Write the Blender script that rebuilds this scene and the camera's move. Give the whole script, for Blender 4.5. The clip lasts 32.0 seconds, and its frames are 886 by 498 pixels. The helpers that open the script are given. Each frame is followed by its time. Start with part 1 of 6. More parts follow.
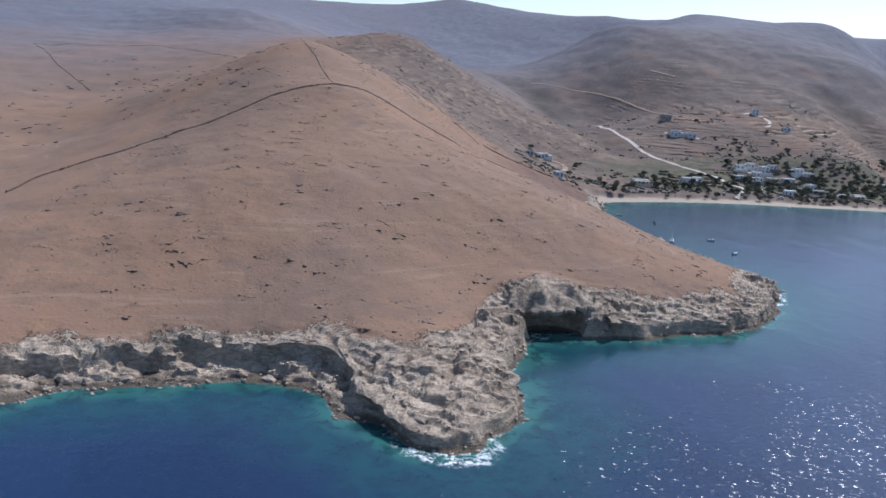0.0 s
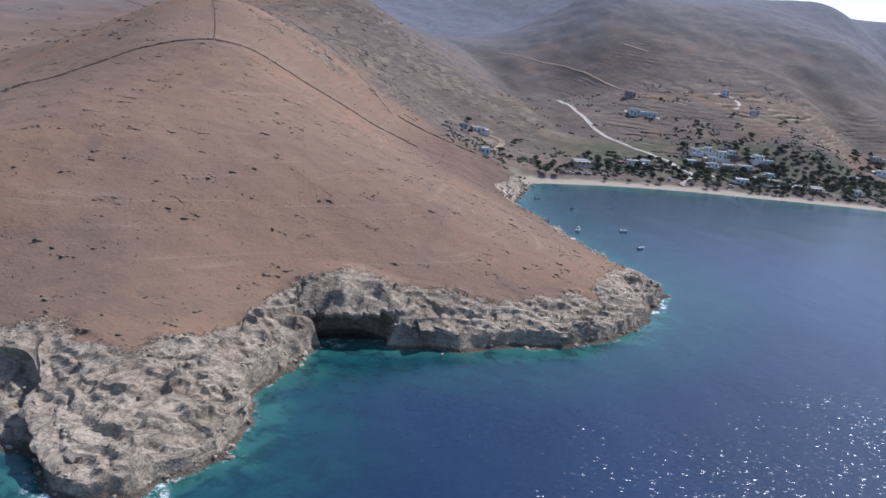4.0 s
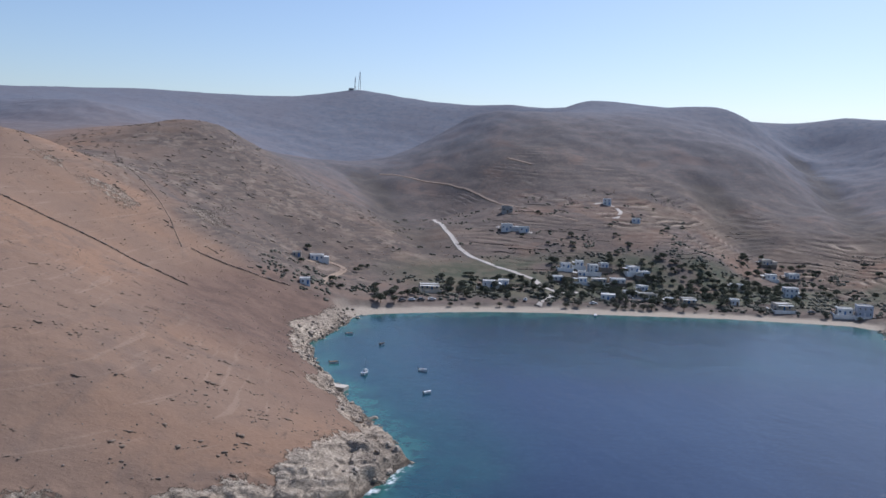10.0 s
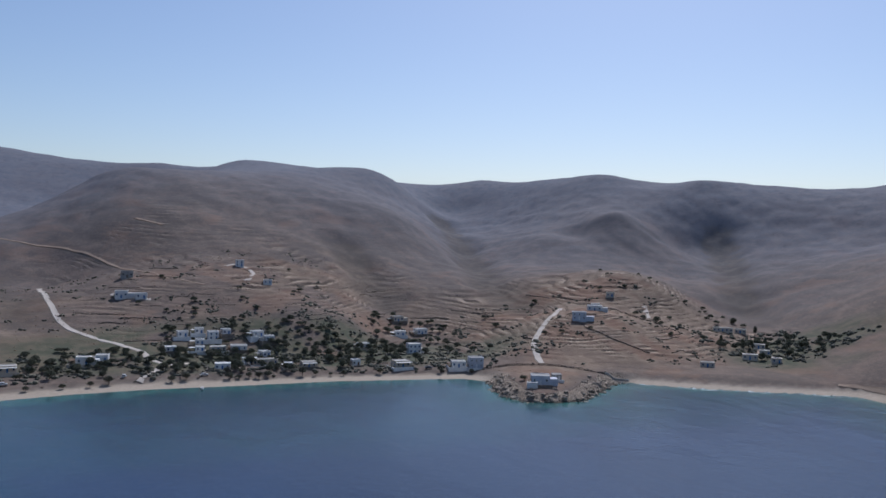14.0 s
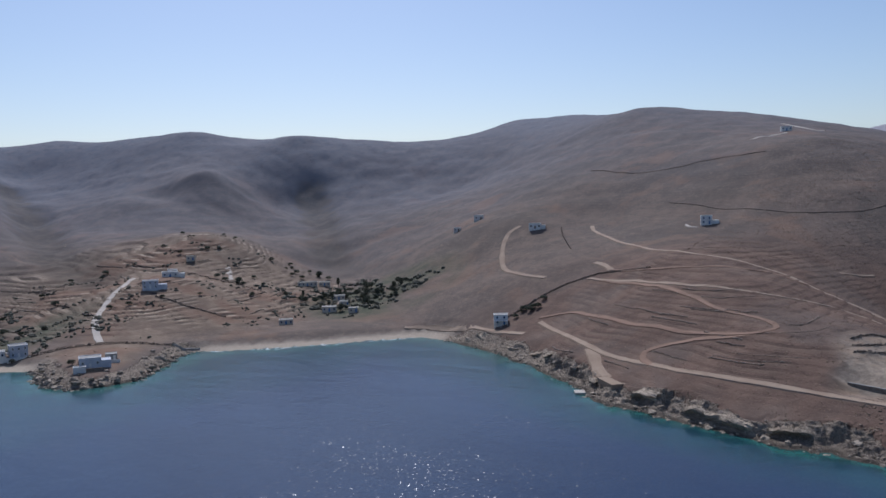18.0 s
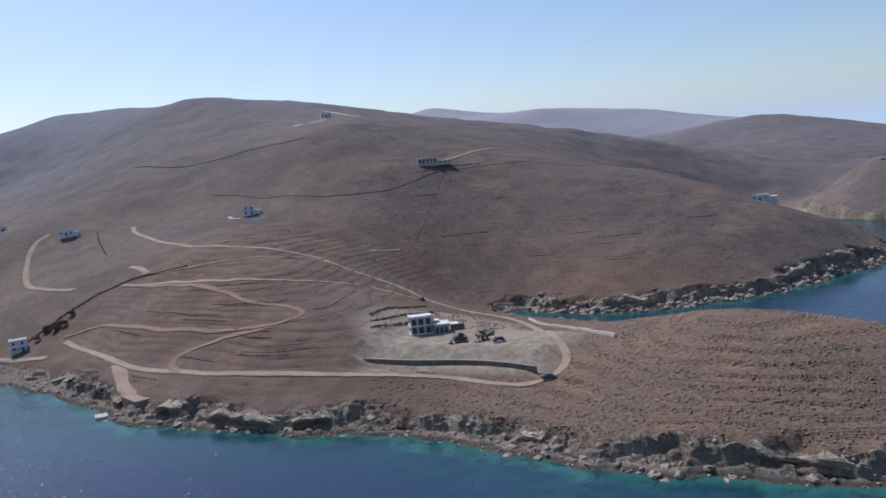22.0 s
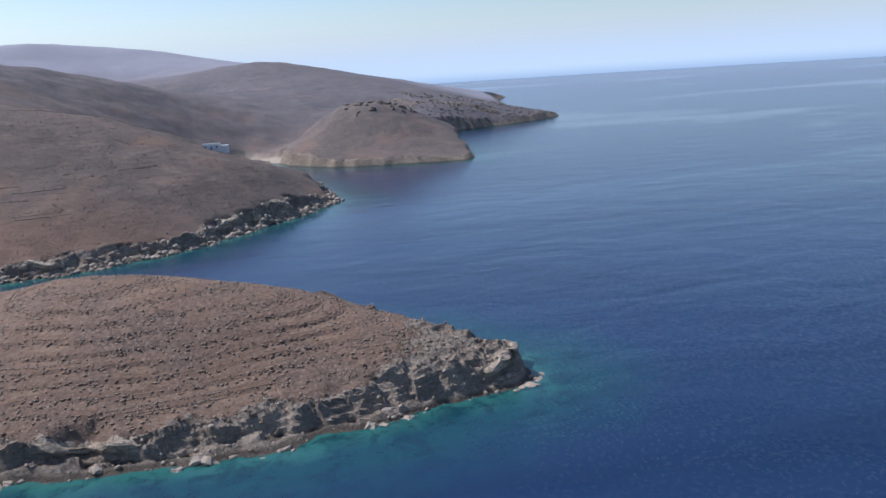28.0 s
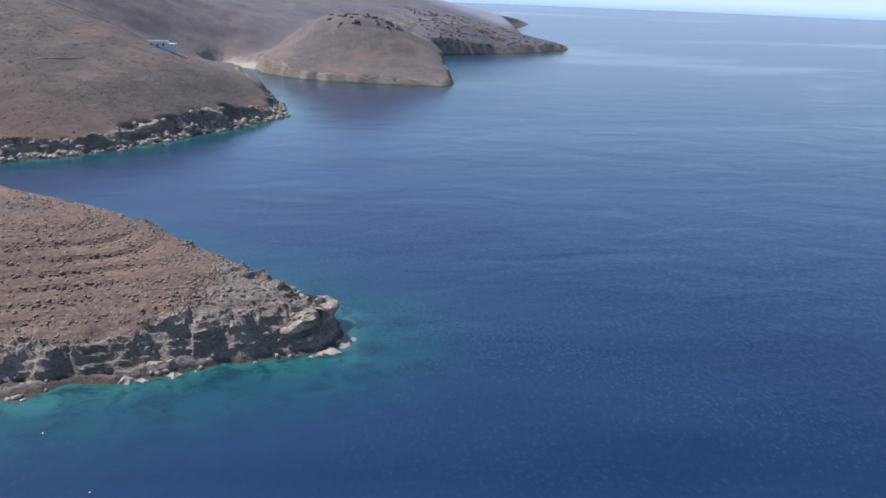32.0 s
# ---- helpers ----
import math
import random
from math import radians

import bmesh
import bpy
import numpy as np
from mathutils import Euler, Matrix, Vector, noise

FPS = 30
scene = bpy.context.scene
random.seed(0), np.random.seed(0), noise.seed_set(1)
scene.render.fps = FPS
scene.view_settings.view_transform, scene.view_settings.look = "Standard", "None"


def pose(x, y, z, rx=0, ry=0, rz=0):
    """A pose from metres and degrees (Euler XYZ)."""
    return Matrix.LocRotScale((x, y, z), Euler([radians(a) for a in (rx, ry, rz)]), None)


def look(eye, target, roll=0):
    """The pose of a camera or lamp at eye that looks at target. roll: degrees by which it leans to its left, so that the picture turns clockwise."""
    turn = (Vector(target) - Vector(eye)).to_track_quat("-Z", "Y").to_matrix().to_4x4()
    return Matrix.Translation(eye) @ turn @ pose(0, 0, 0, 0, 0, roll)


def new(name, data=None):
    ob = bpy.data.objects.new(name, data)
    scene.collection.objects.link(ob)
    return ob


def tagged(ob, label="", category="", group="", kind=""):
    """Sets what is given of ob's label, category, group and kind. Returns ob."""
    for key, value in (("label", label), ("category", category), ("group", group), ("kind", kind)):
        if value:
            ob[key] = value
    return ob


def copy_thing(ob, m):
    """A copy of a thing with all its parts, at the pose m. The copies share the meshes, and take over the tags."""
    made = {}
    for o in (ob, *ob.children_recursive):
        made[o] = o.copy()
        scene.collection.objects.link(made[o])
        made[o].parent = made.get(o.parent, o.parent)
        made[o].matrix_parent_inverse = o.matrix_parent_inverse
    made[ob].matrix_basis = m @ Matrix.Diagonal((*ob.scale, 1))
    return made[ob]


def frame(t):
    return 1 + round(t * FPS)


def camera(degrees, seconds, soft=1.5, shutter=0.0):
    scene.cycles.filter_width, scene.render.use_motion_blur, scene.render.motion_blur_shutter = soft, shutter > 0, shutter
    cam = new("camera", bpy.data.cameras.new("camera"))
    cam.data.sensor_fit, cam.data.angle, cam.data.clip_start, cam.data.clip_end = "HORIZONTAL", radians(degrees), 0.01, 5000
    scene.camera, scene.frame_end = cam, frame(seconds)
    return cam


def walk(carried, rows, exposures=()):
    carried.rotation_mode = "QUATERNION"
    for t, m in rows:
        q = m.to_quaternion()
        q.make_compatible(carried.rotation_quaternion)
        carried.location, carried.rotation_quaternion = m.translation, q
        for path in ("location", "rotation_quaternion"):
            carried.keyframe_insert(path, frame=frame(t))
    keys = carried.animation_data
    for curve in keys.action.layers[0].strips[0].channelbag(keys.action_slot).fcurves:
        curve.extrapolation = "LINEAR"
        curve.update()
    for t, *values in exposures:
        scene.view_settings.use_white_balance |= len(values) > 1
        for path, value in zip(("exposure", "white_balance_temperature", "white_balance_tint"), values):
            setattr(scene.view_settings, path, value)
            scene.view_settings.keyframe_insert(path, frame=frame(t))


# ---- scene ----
cam = camera(56.2, 32.0, 1.6)
PATH = [
    (0, (3.685, -0.762, 75.774), (3.669, 1.192, 75.349), 3.2),
    (0.5, (11.056, 4.452, 75.839), (11.047, 6.405, 75.408), 4.0),
    (1, (18.507, 9.663, 75.933), (18.514, 11.615, 75.498), 4.7),
    (1.5, (25.751, 14.785, 76.017), (25.773, 16.736, 75.579), 5.3),
    (2, (32.883, 19.89, 76.118), (32.924, 21.84, 75.674), 6.0),
    (2.5, (39.856, 24.909, 76.242), (39.902, 26.857, 75.791), 6.3),
    (3, (46.699, 29.887, 76.354), (46.739, 31.832, 75.892), 6.6),
    (3.5, (53.268, 34.835, 76.4), (53.281, 36.777, 75.922), 6.3),
    (5.5, (79.342, 55.364, 76.614), (79.138, 57.28, 76.077), 3.0),
    (6, (85.713, 60.631, 76.634), (85.476, 62.542, 76.092), 2.3),
    (6.5, (91.96, 65.822, 76.649), (91.7, 67.731, 76.112), 1.8),
    (7, (98.259, 70.937, 76.668), (97.994, 72.85, 76.147), 1.5),
    (7.5, (104.45, 75.974, 76.659), (104.2, 77.897, 76.168), 1.3),
    (8, (110.591, 80.953, 76.655), (110.378, 82.891, 76.21), 1.4),
    (8.5, (116.619, 85.722, 76.68), (116.448, 87.677, 76.293), 1.5),
    (9, (122.772, 90.376, 76.766), (122.651, 92.347, 76.453), 1.8),
    (9.5, (128.851, 94.74, 76.838), (128.787, 96.722, 76.583), 2.1),
    (10, (134.856, 98.923, 76.914), (134.874, 100.913, 76.711), 2.3),
    (10.5, (140.595, 102.818, 76.946), (140.7, 104.808, 76.782), 2.4),
    (11, (146.194, 106.427, 76.961), (146.393, 108.413, 76.827), 2.5),
    (11.5, (151.668, 109.661, 76.959), (151.952, 111.638, 76.846), 2.6),
    (12, (157.018, 112.573, 76.942), (157.398, 114.535, 76.849), 2.6),
    (12.5, (162.37, 115.21, 76.901), (162.854, 117.15, 76.829), 2.6),
    (13, (167.716, 117.494, 76.843), (168.304, 119.405, 76.791), 2.5),
    (13.5, (172.993, 119.336, 76.79), (173.666, 121.219, 76.753), 2.1),
    (15.5, (193.734, 124.462, 76.292), (194.701, 126.211, 76.232), -0.3),
    (16, (198.837, 125.104, 76.234), (199.895, 126.799, 76.152), -0.8),
    (16.5, (203.838, 125.264, 76.164), (204.991, 126.895, 76.062), -1.1),
    (17, (208.736, 125.183, 76.063), (210.001, 126.728, 75.947), -1.3),
    (17.5, (213.512, 124.932, 75.941), (214.885, 126.382, 75.818), -1.4),
    (18, (218.066, 124.445, 75.802), (219.535, 125.796, 75.674), -1.5),
    (18.5, (222.359, 123.704, 75.65), (223.91, 124.961, 75.519), -1.7),
    (19, (226.35, 122.675, 75.487), (227.976, 123.831, 75.353), -2.0),
    (19.5, (230.057, 121.32, 75.321), (231.743, 122.387, 75.18), -2.4),
    (20, (233.578, 119.632, 75.167), (235.32, 120.602, 75.018), -2.8),
    (20.5, (236.877, 117.591, 75.018), (238.669, 118.465, 74.861), -3.4),
    (21, (239.973, 115.248, 74.855), (241.815, 116.008, 74.686), -4.2),
    (21.5, (242.88, 112.66, 74.68), (244.763, 113.306, 74.495), -4.9),
    (22, (245.636, 109.886, 74.477), (247.558, 110.398, 74.27), -5.5),
    (22.5, (248.219, 106.86, 74.319), (250.168, 107.243, 74.082), -5.9),
    (23, (250.754, 103.524, 74.06), (252.721, 103.765, 73.792), -6.2),
    (23.5, (253.135, 99.993, 73.769), (255.109, 100.112, 73.475), -6.6),
    (24, (255.291, 96.139, 73.458), (257.266, 96.135, 73.14), -6.8),
    (24.5, (257.146, 92.018, 73.154), (259.115, 91.916, 72.819), -7.0),
    (25, (258.895, 87.661, 72.819), (260.855, 87.468, 72.472), -7.1),
    (25.5, (260.504, 83.04, 72.496), (262.454, 82.773, 72.14), -6.9),
    (26, (262.0, 78.074, 72.243), (263.936, 77.733, 71.878), -6.5),
    (26.5, (263.387, 72.804, 72.04), (265.309, 72.398, 71.665), -6.1),
    (28.5, (268.567, 50.035, 70.996), (270.438, 49.479, 70.56), -2.9),
    (29, (269.829, 44.009, 70.916), (271.693, 43.447, 70.457), -1.7),
    (29.5, (271.115, 37.905, 70.881), (272.971, 37.337, 70.398), -0.7),
    (30, (272.546, 31.812, 70.899), (274.39, 31.229, 70.388), 0.5),
    (30.5, (274.137, 25.767, 70.96), (275.971, 25.176, 70.422), 1.2),
    (31, (275.828, 19.762, 71.056), (277.656, 19.178, 70.492), 2.0),
    (31.5, (277.427, 13.783, 71.116), (279.261, 13.241, 70.53), 2.0),
    (32, (279.005, 7.647, 71.182), (280.854, 7.178, 70.581), 2.2),
]
# the picture's own brightening and its cool balance
BALANCE = [(0, 0.22), (6, 0.2), (8, 0.22), (9, 0.12), (12, -0.28), (13.5, -0.36), (18, -0.36), (21, -0.22), (23, 0.04), (26, 0.18), (29, 0.24), (32, 0.5)]
walk(cam, [(t, look(eye, target, roll)) for t, eye, target, roll in PATH], [(t, stops, 5700, 15) for t, stops in BALANCE])

# ---------------------------------------------------------------- light
SUN_AZIMUTH, SUN_HEIGHT = 37.0, 47.0          # degrees clockwise from +y, degrees above the sea
world = bpy.data.worlds.new("sky")
scene.world = world
world.use_nodes = True
wn, wl = world.node_tree.nodes, world.node_tree.links
sky = wn.new("ShaderNodeTexSky")
sky.sky_type, sky.sun_disc = "NISHITA", False
sky.sun_elevation, sky.sun_rotation = radians(SUN_HEIGHT), radians(SUN_AZIMUTH)
sky.altitude, sky.air_density, sky.dust_density, sky.ozone_density = 0.0, 1.0, 0.8, 1.6
wn["Background"].inputs["Strength"].default_value = 0.11
wl.new(sky.outputs[0], wn["Background"].inputs["Color"])
sun = new("sun", bpy.data.lights.new("sun", "SUN"))
sun.data.energy, sun.data.angle, sun.data.color = 4.3, radians(0.55), (1.0, 0.955, 0.88)
_a, _e = radians(SUN_AZIMUTH), radians(SUN_HEIGHT)
sun.matrix_world = look((0, 0, 0), (-math.sin(_a) * math.cos(_e), -math.cos(_a) * math.cos(_e), -math.sin(_e)))


# ---------------------------------------------------------------- material helpers
class Nodes:
    """Short hand for building one node material."""

    def __init__(self, name):
        self.m = bpy.data.materials.new(name)
        self.m.use_nodes = True
        self.t = self.m.node_tree
        self.bsdf = self.t.nodes["Principled BSDF"]
        self.geo = self.t.nodes.new("ShaderNodeNewGeometry")

    def put(self, socket, value):
        if hasattr(value, "is_linked"):
            self.t.links.new(value, socket)
        elif isinstance(value, (tuple, list)) and len(value) == 3 and socket.type == "RGBA":
            socket.default_value = (*value, 1)
        else:
            socket.default_value = value

    def attr(self, name):
        n = self.t.nodes.new("ShaderNodeAttribute")
        n.attribute_name = name
        return n.outputs["Fac"]

    def noise(self, scale, detail=4.0, rough=0.55, stretch=(1, 1, 1), warp=0.0, at=None):
        at = at or self.geo.outputs["Position"]
        if stretch != (1, 1, 1):
            n = self.t.nodes.new("ShaderNodeMapping")
            self.t.links.new(at, n.inputs["Vector"])
            n.inputs["Scale"].default_value = stretch
            at = n.outputs[0]
        n = self.t.nodes.new("ShaderNodeTexNoise")
        self.t.links.new(at, n.inputs["Vector"])
        n.inputs["Scale"].default_value, n.inputs["Detail"].default_value = scale, detail
        n.inputs["Roughness"].default_value, n.inputs["Distortion"].default_value = rough, warp
        return n.outputs["Fac"]

    def noise_colour(self, *args):
        return self.noise(*args).node.outputs["Color"]

    def cells(self, scale, feature="F1", at=None):
        n = self.t.nodes.new("ShaderNodeTexVoronoi")
        n.feature = feature
        self.t.links.new(at or self.geo.outputs["Position"], n.inputs["Vector"])
        n.inputs["Scale"].default_value = scale
        return n.outputs["Distance"]

    def math(self, op, a, b=0.0, clamp=False):
        n = self.t.nodes.new("ShaderNodeMath")
        n.operation, n.use_clamp = op, clamp
        self.put(n.inputs[0], a), self.put(n.inputs[1], b)
        return n.outputs[0]

    def ramp(self, fac, lo, hi):
        n = self.t.nodes.new("ShaderNodeMapRange")
        n.interpolation_type = "SMOOTHSTEP"
        self.put(n.inputs[0], fac)
        n.inputs[1].default_value, n.inputs[2].default_value = lo, hi
        return n.outputs[0]

    def mix(self, fac, a, b, how="MIX"):
        n = self.t.nodes.new("ShaderNodeMix")
        n.data_type, n.blend_type = "RGBA", how
        self.put(n.inputs[0], fac), self.put(n.inputs[6], a), self.put(n.inputs[7], b)
        return n.outputs[2]

    def height(self):
        n = self.t.nodes.new("ShaderNodeSeparateXYZ")
        self.t.links.new(self.geo.outputs["Position"], n.inputs[0])
        return n.outputs[2]

    def bump(self, fac, distance, strength=1.0, under=None):
        n = self.t.nodes.new("ShaderNodeBump")
        n.inputs["Strength"].default_value, n.inputs["Distance"].default_value = strength, distance
        self.put(n.inputs["Height"], fac)
        if under:
            self.put(n.inputs["Normal"], under)
        return n.outputs[0]

    def finish(self, color, rough=0.9, normal=None, metal=0.0, spec=0.3):
        self.put(self.bsdf.inputs["Base Color"], color)
        self.put(self.bsdf.inputs["Roughness"], rough)
        self.put(self.bsdf.inputs["Metallic"], metal)
        self.put(self.bsdf.inputs["Specular IOR Level"], spec)
        if normal:
            self.put(self.bsdf.inputs["Normal"], normal)
        return self.m


def worn(name, a, b, scale=0.6, rough=0.85, bump=0.02, spec=0.25, metal=0.0, fine=8.0):
    """A plain surface with stains at one scale and grain at another."""
    k = Nodes(name)
    obj = k.t.nodes.new("ShaderNodeTexCoord").outputs["Object"]
    big, small = k.noise(scale, 5, 0.6, at=obj), k.noise(scale * fine, 3, 0.6, at=obj)
    info = k.t.nodes.new("ShaderNodeObjectInfo").outputs["Random"]
    c = k.mix(k.ramp(big, 0.35, 0.7), a, b)
    c = k.mix(k.math("MULTIPLY", small, 0.35), c, tuple(v * 0.6 for v in a))
    c = k.mix(k.math("MULTIPLY", info, 0.22), c, tuple(v * 0.55 for v in b))
    return k.finish(c, rough, k.bump(small, bump), metal, spec)


def leafy(name, a, b):
    """Leaves: a grained surface through which some of the light passes."""
    m = worn(name, a, b, 0.6, 0.8, 0.0)
    nodes, links = m.node_tree.nodes, m.node_tree.links
    through_leaf, both = nodes.new("ShaderNodeBsdfTranslucent"), nodes.new("ShaderNodeMixShader")
    body = nodes["Principled BSDF"]
    links.new(body.inputs["Base Color"].links[0].from_socket, through_leaf.inputs["Color"])
    both.inputs[0].default_value = 0.45
    links.new(body.outputs[0], both.inputs[1]), links.new(through_leaf.outputs[0], both.inputs[2])
    links.new(both.outputs[0], nodes["Material Output"].inputs["Surface"])
    return m


# ground: dry slopes, dark scrub, terraces, bare rock, sand, graded earth, green plots, painted distance haze
def ground_material():
    k = Nodes("ground")
    z = k.height()
    tan, red = (0.224, 0.150, 0.106), (0.260, 0.160, 0.103)
    big, mid, fine = k.noise(0.012, 5, 0.6), k.noise(0.09, 6, 0.62), k.noise(0.9, 5, 0.65)
    speck = k.cells(0.55)
    dry = k.mix(k.ramp(big, 0.4, 0.66), tan, red)
    dry = k.mix(k.math("MULTIPLY", k.ramp(mid, 0.45, 0.75), 0.55), dry, (0.215, 0.145, 0.105))
    dry = k.mix(k.math("MULTIPLY", k.ramp(fine, 0.52, 0.75), 0.45), dry, (0.285, 0.190, 0.128))
    dry = k.mix(k.math("MULTIPLY", k.ramp(k.noise(0.33, 5, 0.7), 0.6, 0.74), 0.45), dry, (0.13, 0.095, 0.068))
    dry = k.mix(k.math("MULTIPLY", k.ramp(k.noise(1.0, 4, 0.62, (0.022, 0.022, 0.85), 0.5), 0.58, 0.65), 0.32), dry, (0.33, 0.245, 0.182))
    dry = k.mix(k.math("MULTIPLY", k.ramp(k.noise(1.0, 5, 0.7, (0.11, 0.11, 0.75), 0.6), 0.60, 0.70), 0.6), dry, (0.125, 0.092, 0.068))
    dry = k.mix(k.math("MULTIPLY", k.ramp(k.noise(0.03, 6, 0.7, warp=0.8), 0.50, 0.64), 0.6), dry, (0.175, 0.125, 0.096))
    scrub = k.mix(k.ramp(mid, 0.35, 0.68), (0.134, 0.106, 0.088), (0.186, 0.138, 0.110))
    scrub = k.mix(k.math("MULTIPLY", k.ramp(big, 0.42, 0.64), 0.5), scrub, (0.102, 0.086, 0.078))
    scrub = k.mix(k.math("MULTIPLY", k.ramp(fine, 0.5, 0.7), 0.5), scrub, (0.080, 0.066, 0.055))
    scrub = k.mix(k.math("MULTIPLY", k.ramp(k.noise(0.021, 4, 0.6, warp=0.5), 0.54, 0.68), 0.75), scrub, (0.215, 0.138, 0.098))
    scrub = k.mix(k.math("MULTIPLY", k.ramp(speck, 0.62, 0.85), 0.3), scrub, (0.24, 0.19, 0.15))
    scrub = k.mix(k.math("MULTIPLY", k.ramp(k.noise(0.014, 6, 0.68, warp=0.7), 0.50, 0.60), 0.42), scrub, (0.092, 0.078, 0.068))
    scrub = k.mix(k.math("MULTIPLY", k.ramp(k.noise(0.12, 6, 0.75, (1, 1, 2.5), 0.4), 0.57, 0.68), 0.55), scrub, (0.235, 0.175, 0.132))
    # scattered bright rocks on the rough peninsula
    rough = k.mix(k.ramp(fine, 0.4, 0.66), (0.118, 0.084, 0.065), (0.210, 0.145, 0.106))
    rough = k.mix(k.ramp(k.cells(0.8), 0.25, 0.1), rough, (0.29, 0.24, 0.195))
    rough = k.mix(k.math("MULTIPLY", k.ramp(k.noise(0.05, 4, 0.6), 0.4, 0.62), 0.4), rough, (0.22, 0.130, 0.080))
    # terrace walls: thin contour courses, riser shade and tread light put into their colour
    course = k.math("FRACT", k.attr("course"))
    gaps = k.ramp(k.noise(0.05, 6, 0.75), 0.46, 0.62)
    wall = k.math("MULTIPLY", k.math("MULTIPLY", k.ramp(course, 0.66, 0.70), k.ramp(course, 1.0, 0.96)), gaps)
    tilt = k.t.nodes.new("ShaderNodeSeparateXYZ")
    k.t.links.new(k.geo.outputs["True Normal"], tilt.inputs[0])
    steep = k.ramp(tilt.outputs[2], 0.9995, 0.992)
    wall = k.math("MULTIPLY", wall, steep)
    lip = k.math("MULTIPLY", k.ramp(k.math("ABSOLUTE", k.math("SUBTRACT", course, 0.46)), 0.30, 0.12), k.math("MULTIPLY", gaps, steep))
    field = k.mix(k.ramp(mid, 0.38, 0.66), (0.175, 0.128, 0.094), (0.255, 0.192, 0.140))
    field = k.mix(k.math("MULTIPLY", k.ramp(k.noise(0.02, 3), 0.5, 0.62), 0.6), field, (0.20, 0.115, 0.078))
    # rock
    lay = k.math("ADD", k.math("MULTIPLY", k.noise(0.25, 6, 0.7, (1, 1, 3.2), 1.2), 0.55), k.math("MULTIPLY", k.noise(0.07, 4, 0.6), 0.45))
    rock = k.mix(k.ramp(lay, 0.36, 0.62), (0.25, 0.200, 0.150), (0.58, 0.475, 0.36))
    rock = k.mix(k.math("MULTIPLY", k.ramp(fine, 0.5, 0.7), 0.4), rock, (0.15, 0.125, 0.105))
    rock = k.mix(k.math("MULTIPLY", k.ramp(k.noise(0.9, 6, 0.75, (1, 1, 2.5), 0.8), 0.56, 0.70), 0.4), rock, (0.11, 0.09, 0.07))
    rock = k.mix(k.math("MULTIPLY", k.ramp(mid, 0.5, 0.72), 0.6), rock, (0.33, 0.235, 0.16))
    split = k.ramp(k.math("ABSOLUTE", k.math("SUBTRACT", k.noise(0.21, 5, 0.6, (1, 1, 2.2), 0.7), 0.5)), 0.028, 0.004)
    flaw = k.ramp(k.math("ABSOLUTE", k.math("SUBTRACT", k.noise(0.62, 4, 0.6, (1, 1, 2.2), 0.5), 0.5)), 0.040, 0.006)
    cracks = k.math("MAXIMUM", k.math("MULTIPLY", split, 0.42), k.math("MULTIPLY", flaw, 0.22))
    rock = k.mix(cracks, rock, (0.10, 0.082, 0.065))
    rock = k.mix(k.attr("scrub"), rock, k.mix(0.5, rock, (0.125, 0.102, 0.084)))
    wet = k.ramp(z, 1.1, 0.35)
    rock = k.mix(k.math("MULTIPLY", wet, 0.75), rock, (0.055, 0.045, 0.036))
    sand = k.mix(k.ramp(fine, 0.35, 0.7), (0.33, 0.275, 0.215), (0.42, 0.355, 0.28))
    earth = k.mix(k.ramp(k.noise(0.3, 6, 0.7), 0.35, 0.66), (0.215, 0.175, 0.135), (0.35, 0.285, 0.22))
    earth = k.mix(k.math("MULTIPLY", k.ramp(k.noise(0.055, 4, 0.6, warp=0.8), 0.47, 0.58), 0.7), earth, (0.34, 0.255, 0.18))
    green = k.mix(k.ramp(k.noise(0.12, 5), 0.4, 0.62), (0.085, 0.090, 0.060), (0.135, 0.118, 0.082))
    # distant hills: bluish air haze put into the base colour
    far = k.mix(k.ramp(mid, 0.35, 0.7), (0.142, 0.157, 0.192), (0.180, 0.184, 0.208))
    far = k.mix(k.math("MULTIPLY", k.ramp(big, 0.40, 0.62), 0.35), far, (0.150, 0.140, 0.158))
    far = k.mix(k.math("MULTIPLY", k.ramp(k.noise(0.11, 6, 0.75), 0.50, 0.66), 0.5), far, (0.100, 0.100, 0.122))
    c = k.mix(k.attr("scrub"), dry, scrub)
    russet = k.mix(k.ramp(mid, 0.36, 0.66), (0.118, 0.078, 0.060), (0.172, 0.112, 0.083))
    russet = k.mix(k.math("MULTIPLY", k.ramp(fine, 0.5, 0.7), 0.4), russet, (0.215, 0.150, 0.112))
    c = k.mix(k.attr("russet"), c, russet)
    c = k.mix(k.attr("heath"), c, k.mix(k.ramp(mid, 0.36, 0.66), (0.098, 0.080, 0.068), (0.160, 0.118, 0.092)))
    outcrop = k.math("MULTIPLY", k.ramp(k.noise(0.09, 6, 0.75, (1, 1, 3.0), 0.5), 0.50, 0.60), k.attr("heath"))
    c = k.mix(k.math("MULTIPLY", outcrop, 0.65), c, (0.30, 0.235, 0.18))
    c = k.mix(k.attr("rough"), c, rough)
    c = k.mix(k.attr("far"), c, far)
    # farthest range: thicker haze painted over it as pale lilac
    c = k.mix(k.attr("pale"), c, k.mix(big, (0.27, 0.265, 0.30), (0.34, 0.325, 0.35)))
    c = k.mix(k.attr("field"), c, field)
    # darker tone along the ravines, broken up by noise
    ravine_dark = k.mix(k.ramp(mid, 0.36, 0.66), (0.066, 0.059, 0.050), (0.104, 0.086, 0.070))
